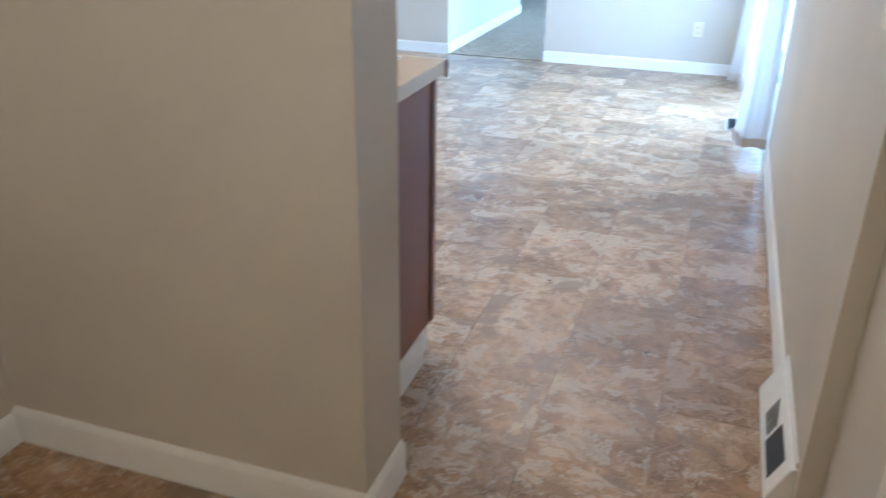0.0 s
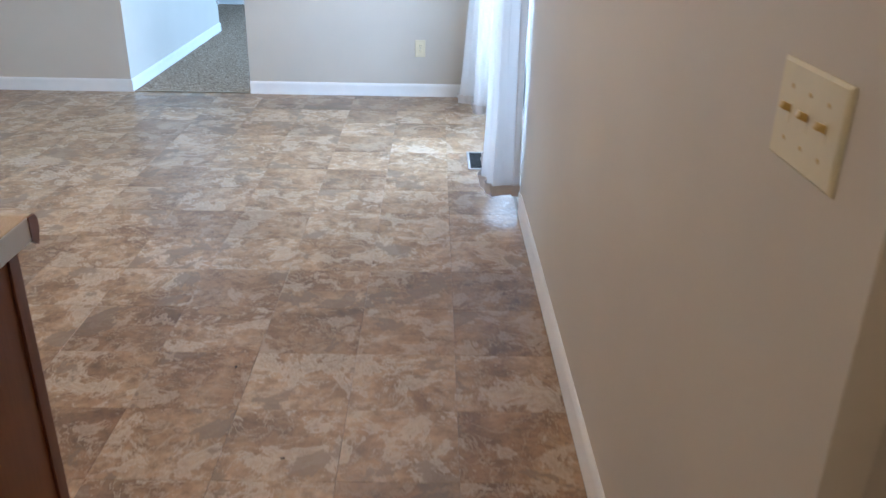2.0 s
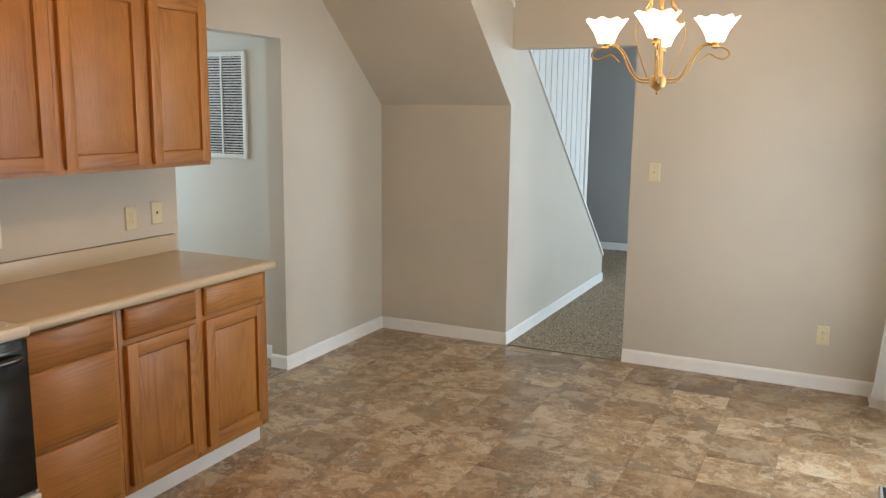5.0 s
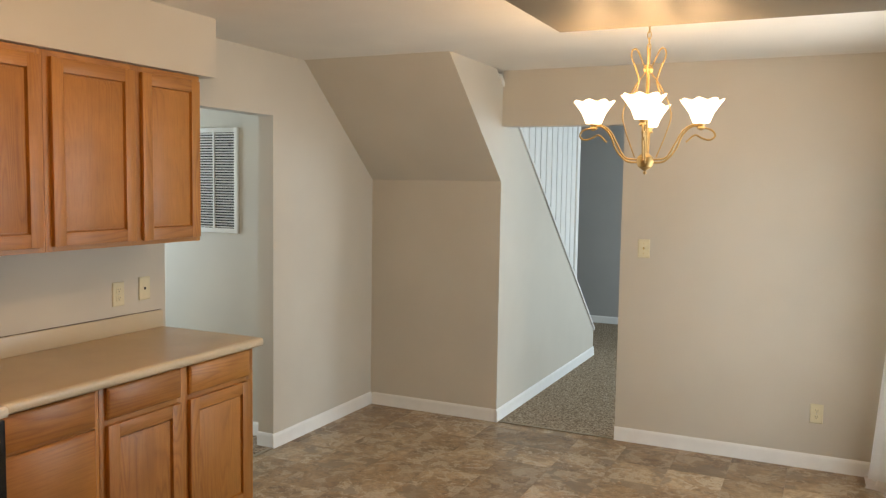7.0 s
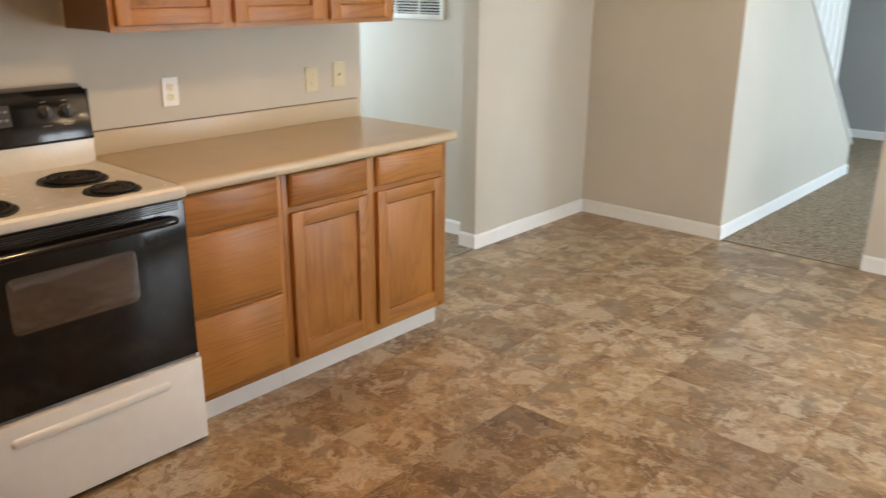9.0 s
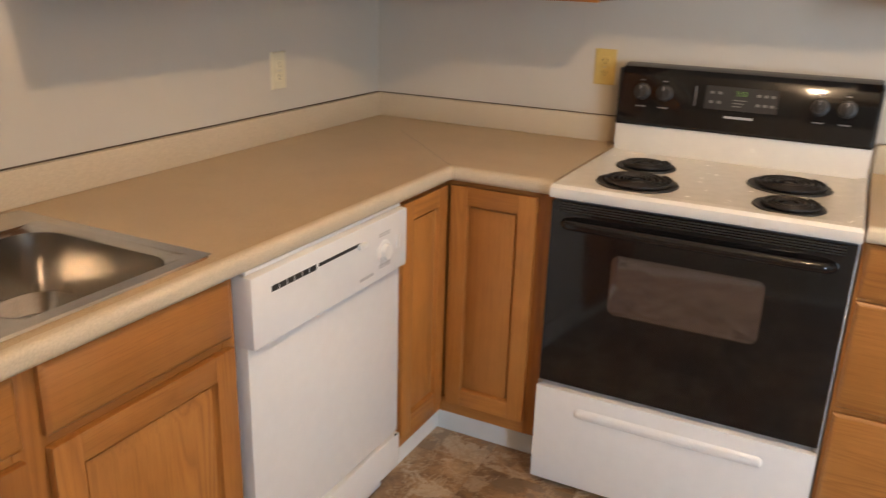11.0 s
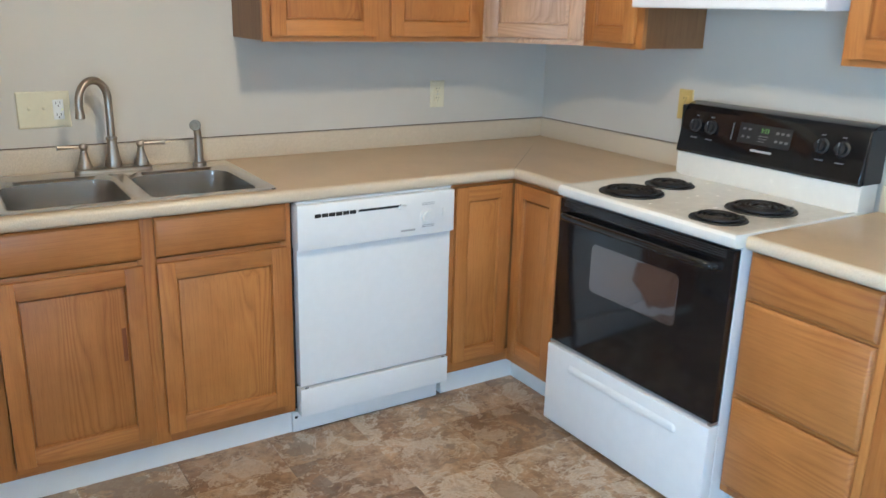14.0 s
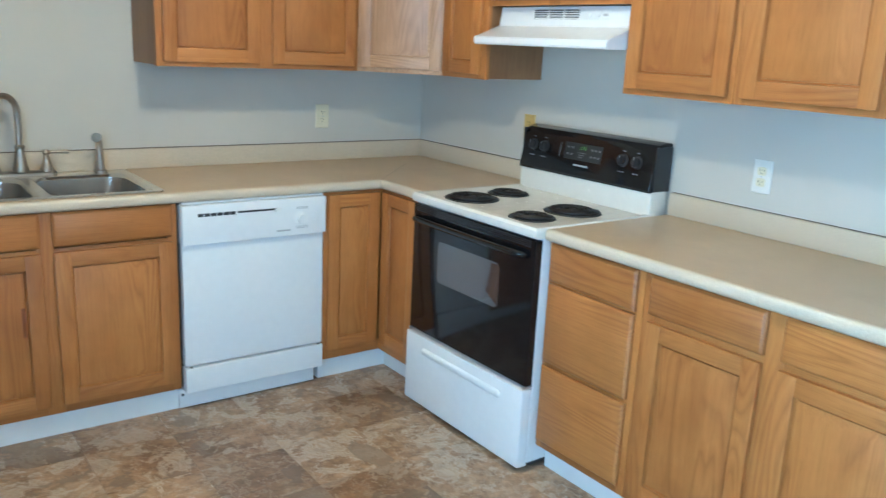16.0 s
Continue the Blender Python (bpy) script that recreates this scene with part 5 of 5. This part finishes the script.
# odd leg at the entry wall
o = thing("stand_leg", pose(-1.86, 0.83, 0), "grey metal stand leg with a black plastic cap", "stand")
part("leg", boxes((-1.905, -1.845, 0.745, 0.82, 0, 0.135), bevel=0.006), grey_metal, o)
part("cap", boxes((-1.909, -1.838, 0.738, 0.827, 0.135, 0.175), bevel=0.008), black_matt, o)

# ---- ceiling lights ----
def tulip(bm, m, base_z, h, r0, r1, seg=48):
    prof = [(0.012, 0), (r0, 0.004), (r0 * 1.15, h * 0.18), (r0 * 1.45, h * 0.45), (r1 * 0.78, h * 0.72), (r1 * 0.92, h * 0.9), (r1, h)]
    n = len(prof)
    def wave(k, a, r, z):
        f = max(0.0, (k - 3) / (n - 4))
        return r * (1 + 0.07 * f * math.cos(8 * a)), z + 0.005 * f * math.cos(8 * a)
    lathe(bm, prof, seg, m @ pose(0, 0, base_z), wave)
    return bm


CHX, CHY = -1.222, 4.74
chand = thing("chandelier", pose(CHX, CHY, H), "antique gold four-arm chandelier with lit frosted tulip shades", "chandelier")
ball = pose(CHX, CHY, 1.772)
part("ball", lathe(bmesh.new(), [(0.001, -0.056), (0.006, -0.052), (0.008, -0.045), (0.004, -0.040), (0.012, -0.034), (0.030, -0.022), (0.037, 0), (0.032, 0.020), (0.018, 0.032), (0.012, 0.036), (0.001, 0.037)]), antique, chand, m=ball)
part("column", tube(bmesh.new(), [(CHX, CHY, 1.80), (CHX, CHY, 2.25)], 0.0075, 12), antique, chand)
part("hub", lathe(bmesh.new(), [(0.007, -0.02), (0.018, -0.012), (0.022, 0), (0.016, 0.012), (0.007, 0.02)]), antique, chand, m=pose(CHX, CHY, 2.165))
for k in range(4):
    rot = Matrix.Translation((CHX, CHY, 0)) @ pose(0, 0, 0, 0, 0, 8 + 90 * k)
    def at(*pts):
        return [rot @ Vector((r, o_, z)) for r, o_, z in pts]
    bm = tube(bmesh.new(), smooth_path(at((0.03, 0.004, 1.768), (0.08, 0.004, 1.775), (0.125, 0.004, 1.825), (0.150, 0.004, 1.885), (0.190, 0.004, 1.922), (0.235, 0.004, 1.915), (0.268, 0.004, 1.905), (0.282, 0.004, 1.882), (0.262, 0.004, 1.865), (0.230, 0.004, 1.872), (0.200, 0.004, 1.885), (0.165, 0.004, 1.855)), 5), 0.0042, 8)
    arm = part("arm", bm, antique, chand)
    part("stem", tube(bmesh.new(), smooth_path(at((0.03, -0.005, 1.780), (0.085, -0.005, 1.79), (0.12, -0.005, 1.845), (0.150, -0.005, 1.90), (0.19, -0.003, 1.928), (0.224, 0, 1.922)), 5), 0.004, 8), antique, arm)
    part("upper_wire", tube(bmesh.new(), smooth_path(at((0.045, 0, 1.79), (0.085, 0, 1.90), (0.100, 0, 1.98), (0.06, 0, 2.08), (0.012, 0, 2.15)), 5), 0.003, 6), antique, chand)
    part("loop", tube(bmesh.new(), smooth_path(at((0.012, 0, 2.165), (0.03, 0, 2.21), (0.05, 0, 2.248), (0.068, 0, 2.245), (0.070, 0, 2.215), (0.052, 0, 2.17), (0.038, 0, 2.12), (0.045, 0, 2.08), (0.055, 0, 2.065)), 5), 0.0035, 6), antique, chand)
    tip = rot @ Vector((0.224, 0, 1.915))
    cup = part("cup", lathe(bmesh.new(), [(0.006, 0), (0.018, 0.008), (0.012, 0.016), (0.014, 0.024), (0.022, 0.032), (0.020, 0.036), (0.001, 0.036)], 20), antique, chand, m=pose(tip.x, tip.y, 1.905))
    sh = part("shade", tulip(bmesh.new(), pose(tip.x, tip.y, 0), 1.932, 0.096, 0.034, 0.086), shade_glass, cup, "lit frosted glass tulip shade")
    mod = sh.modifiers.new("thickness", "SOLIDIFY")
    mod.thickness = 0.003
    lamp("chandelier_bulb", "POINT", pose(tip.x, tip.y, 2.045), 5.0, WARM, radius=0.03)
for k in range(7):
    z = 2.255 + k * 0.026
    pts = [Vector((0.008 * math.cos(a), 0, 0.017 * math.sin(a))) for a in [2 * math.pi * i / 14 for i in range(15)]]
    rotz = pose(CHX, CHY, z, 0, 0, 90 * (k % 2))
    part("chain_link", tube(bmesh.new(), [rotz @ p for p in pts], 0.0022, 6), antique, chand)
part("canopy", lathe(bmesh.new(), [(0.06, 0), (0.058, -0.008), (0.03, -0.022), (0.008, -0.028), (0.001, -0.028)]), antique, chand, m=pose(CHX, CHY, H))

# the second fixture, over the entry, is made up to carry the fill lamp
for x, y in ((-1.95, 2.95), (-0.95, -0.6)):
    kl = thing("ceiling_light", pose(x, y, H), "unseen round ceiling light with a frosted glass dome", "ceiling light")
    part("pan", lathe(bmesh.new(), [(0.13, 0), (0.13, -0.02), (0.12, -0.028), (0.001, -0.028)], 36), white_plastic, kl, m=pose(x, y, H))
    part("bulb", lathe(bmesh.new(), [(0.012, -0.03), (0.014, -0.05), (0.03, -0.08), (0.03, -0.10), (0.015, -0.118), (0.001, -0.12)], 20), shade_glass, kl, m=pose(x, y, H))

# crumbs on the floor
for k, (x, y) in enumerate(((-0.80, 2.42), (-0.40, 2.02), (-1.02, 2.86))):
    bm = bmesh.new()
    bmesh.ops.create_icosphere(bm, subdivisions=1, radius=0.006, matrix=pose(x, y, 0.0022, 0, 0, 40 * k) @ Matrix.Diagonal((1.4, 0.7, 0.4, 1)))
    tagged(put(new("crumb", mesh("crumb", bm, slot_black))), "small dark crumb lying on the vinyl floor", "crumb", "crumbs on the floor")

# ---- floor tiles ----
TX, TY, X00, Y00 = 0.317, 0.3075, -0.334, 2.332
joint = 0.0004


def tile_mesh(w, d):
    bm = bmesh.new()
    lo = [(-w / 2, -d / 2), (w / 2, -d / 2), (w / 2, d / 2), (-w / 2, d / 2)]
    e = 0.0005
    ring0 = [bm.verts.new((x, y, -0.0034)) for x, y in lo]
    ring1 = [bm.verts.new((x, y, -0.0007)) for x, y in lo]
    ring2 = [bm.verts.new((x - math.copysign(e, x), y - math.copysign(e, y), 0)) for x, y in lo]
    for a, b in ((ring0, ring1), (ring1, ring2)):
        for i in range(4):
            bm.faces.new((a[i], a[(i + 1) % 4], b[(i + 1) % 4], b[i]))
    bm.faces.new(ring2)
    return mesh("tile", bm, vinyl, smooth=False)


full_tile, cut_tiles = tile_mesh(TX - 2 * joint, TY - 2 * joint), {}
for i in range(-12, 3):
    for j in range(-14, 15):
        x0, y0 = X00 + i * TX, Y00 + j * TY
        x1, y1 = x0 + TX, y0 + TY
        west = WX if y0 > 1.0 else -1.93
        a, b, c0, d = max(x0, west), min(x1, 0.05 if y0 < 1.37 else 0.0), max(y0, -1.7), min(y1, NY)
        if b - a < 0.02 or d - c0 < 0.02:
            continue
        if (b < KX - 0.02 and d < 4.27 and c0 > SY) or (b < -1.06 and c0 > SY and d < KY - 0.02):
            continue
        w, dd = round(b - a - 2 * joint, 4), round(d - c0 - 2 * joint, 4)
        if abs(w - TX + 2 * joint) < 1e-3 and abs(dd - TY + 2 * joint) < 1e-3:
            me = full_tile
        else:
            me = cut_tiles.setdefault((w, dd), None) or tile_mesh(w, dd)
            cut_tiles[(w, dd)] = me
        put(new("tile", me), floor, pose((a + b) / 2, (c0 + d) / 2, 0))
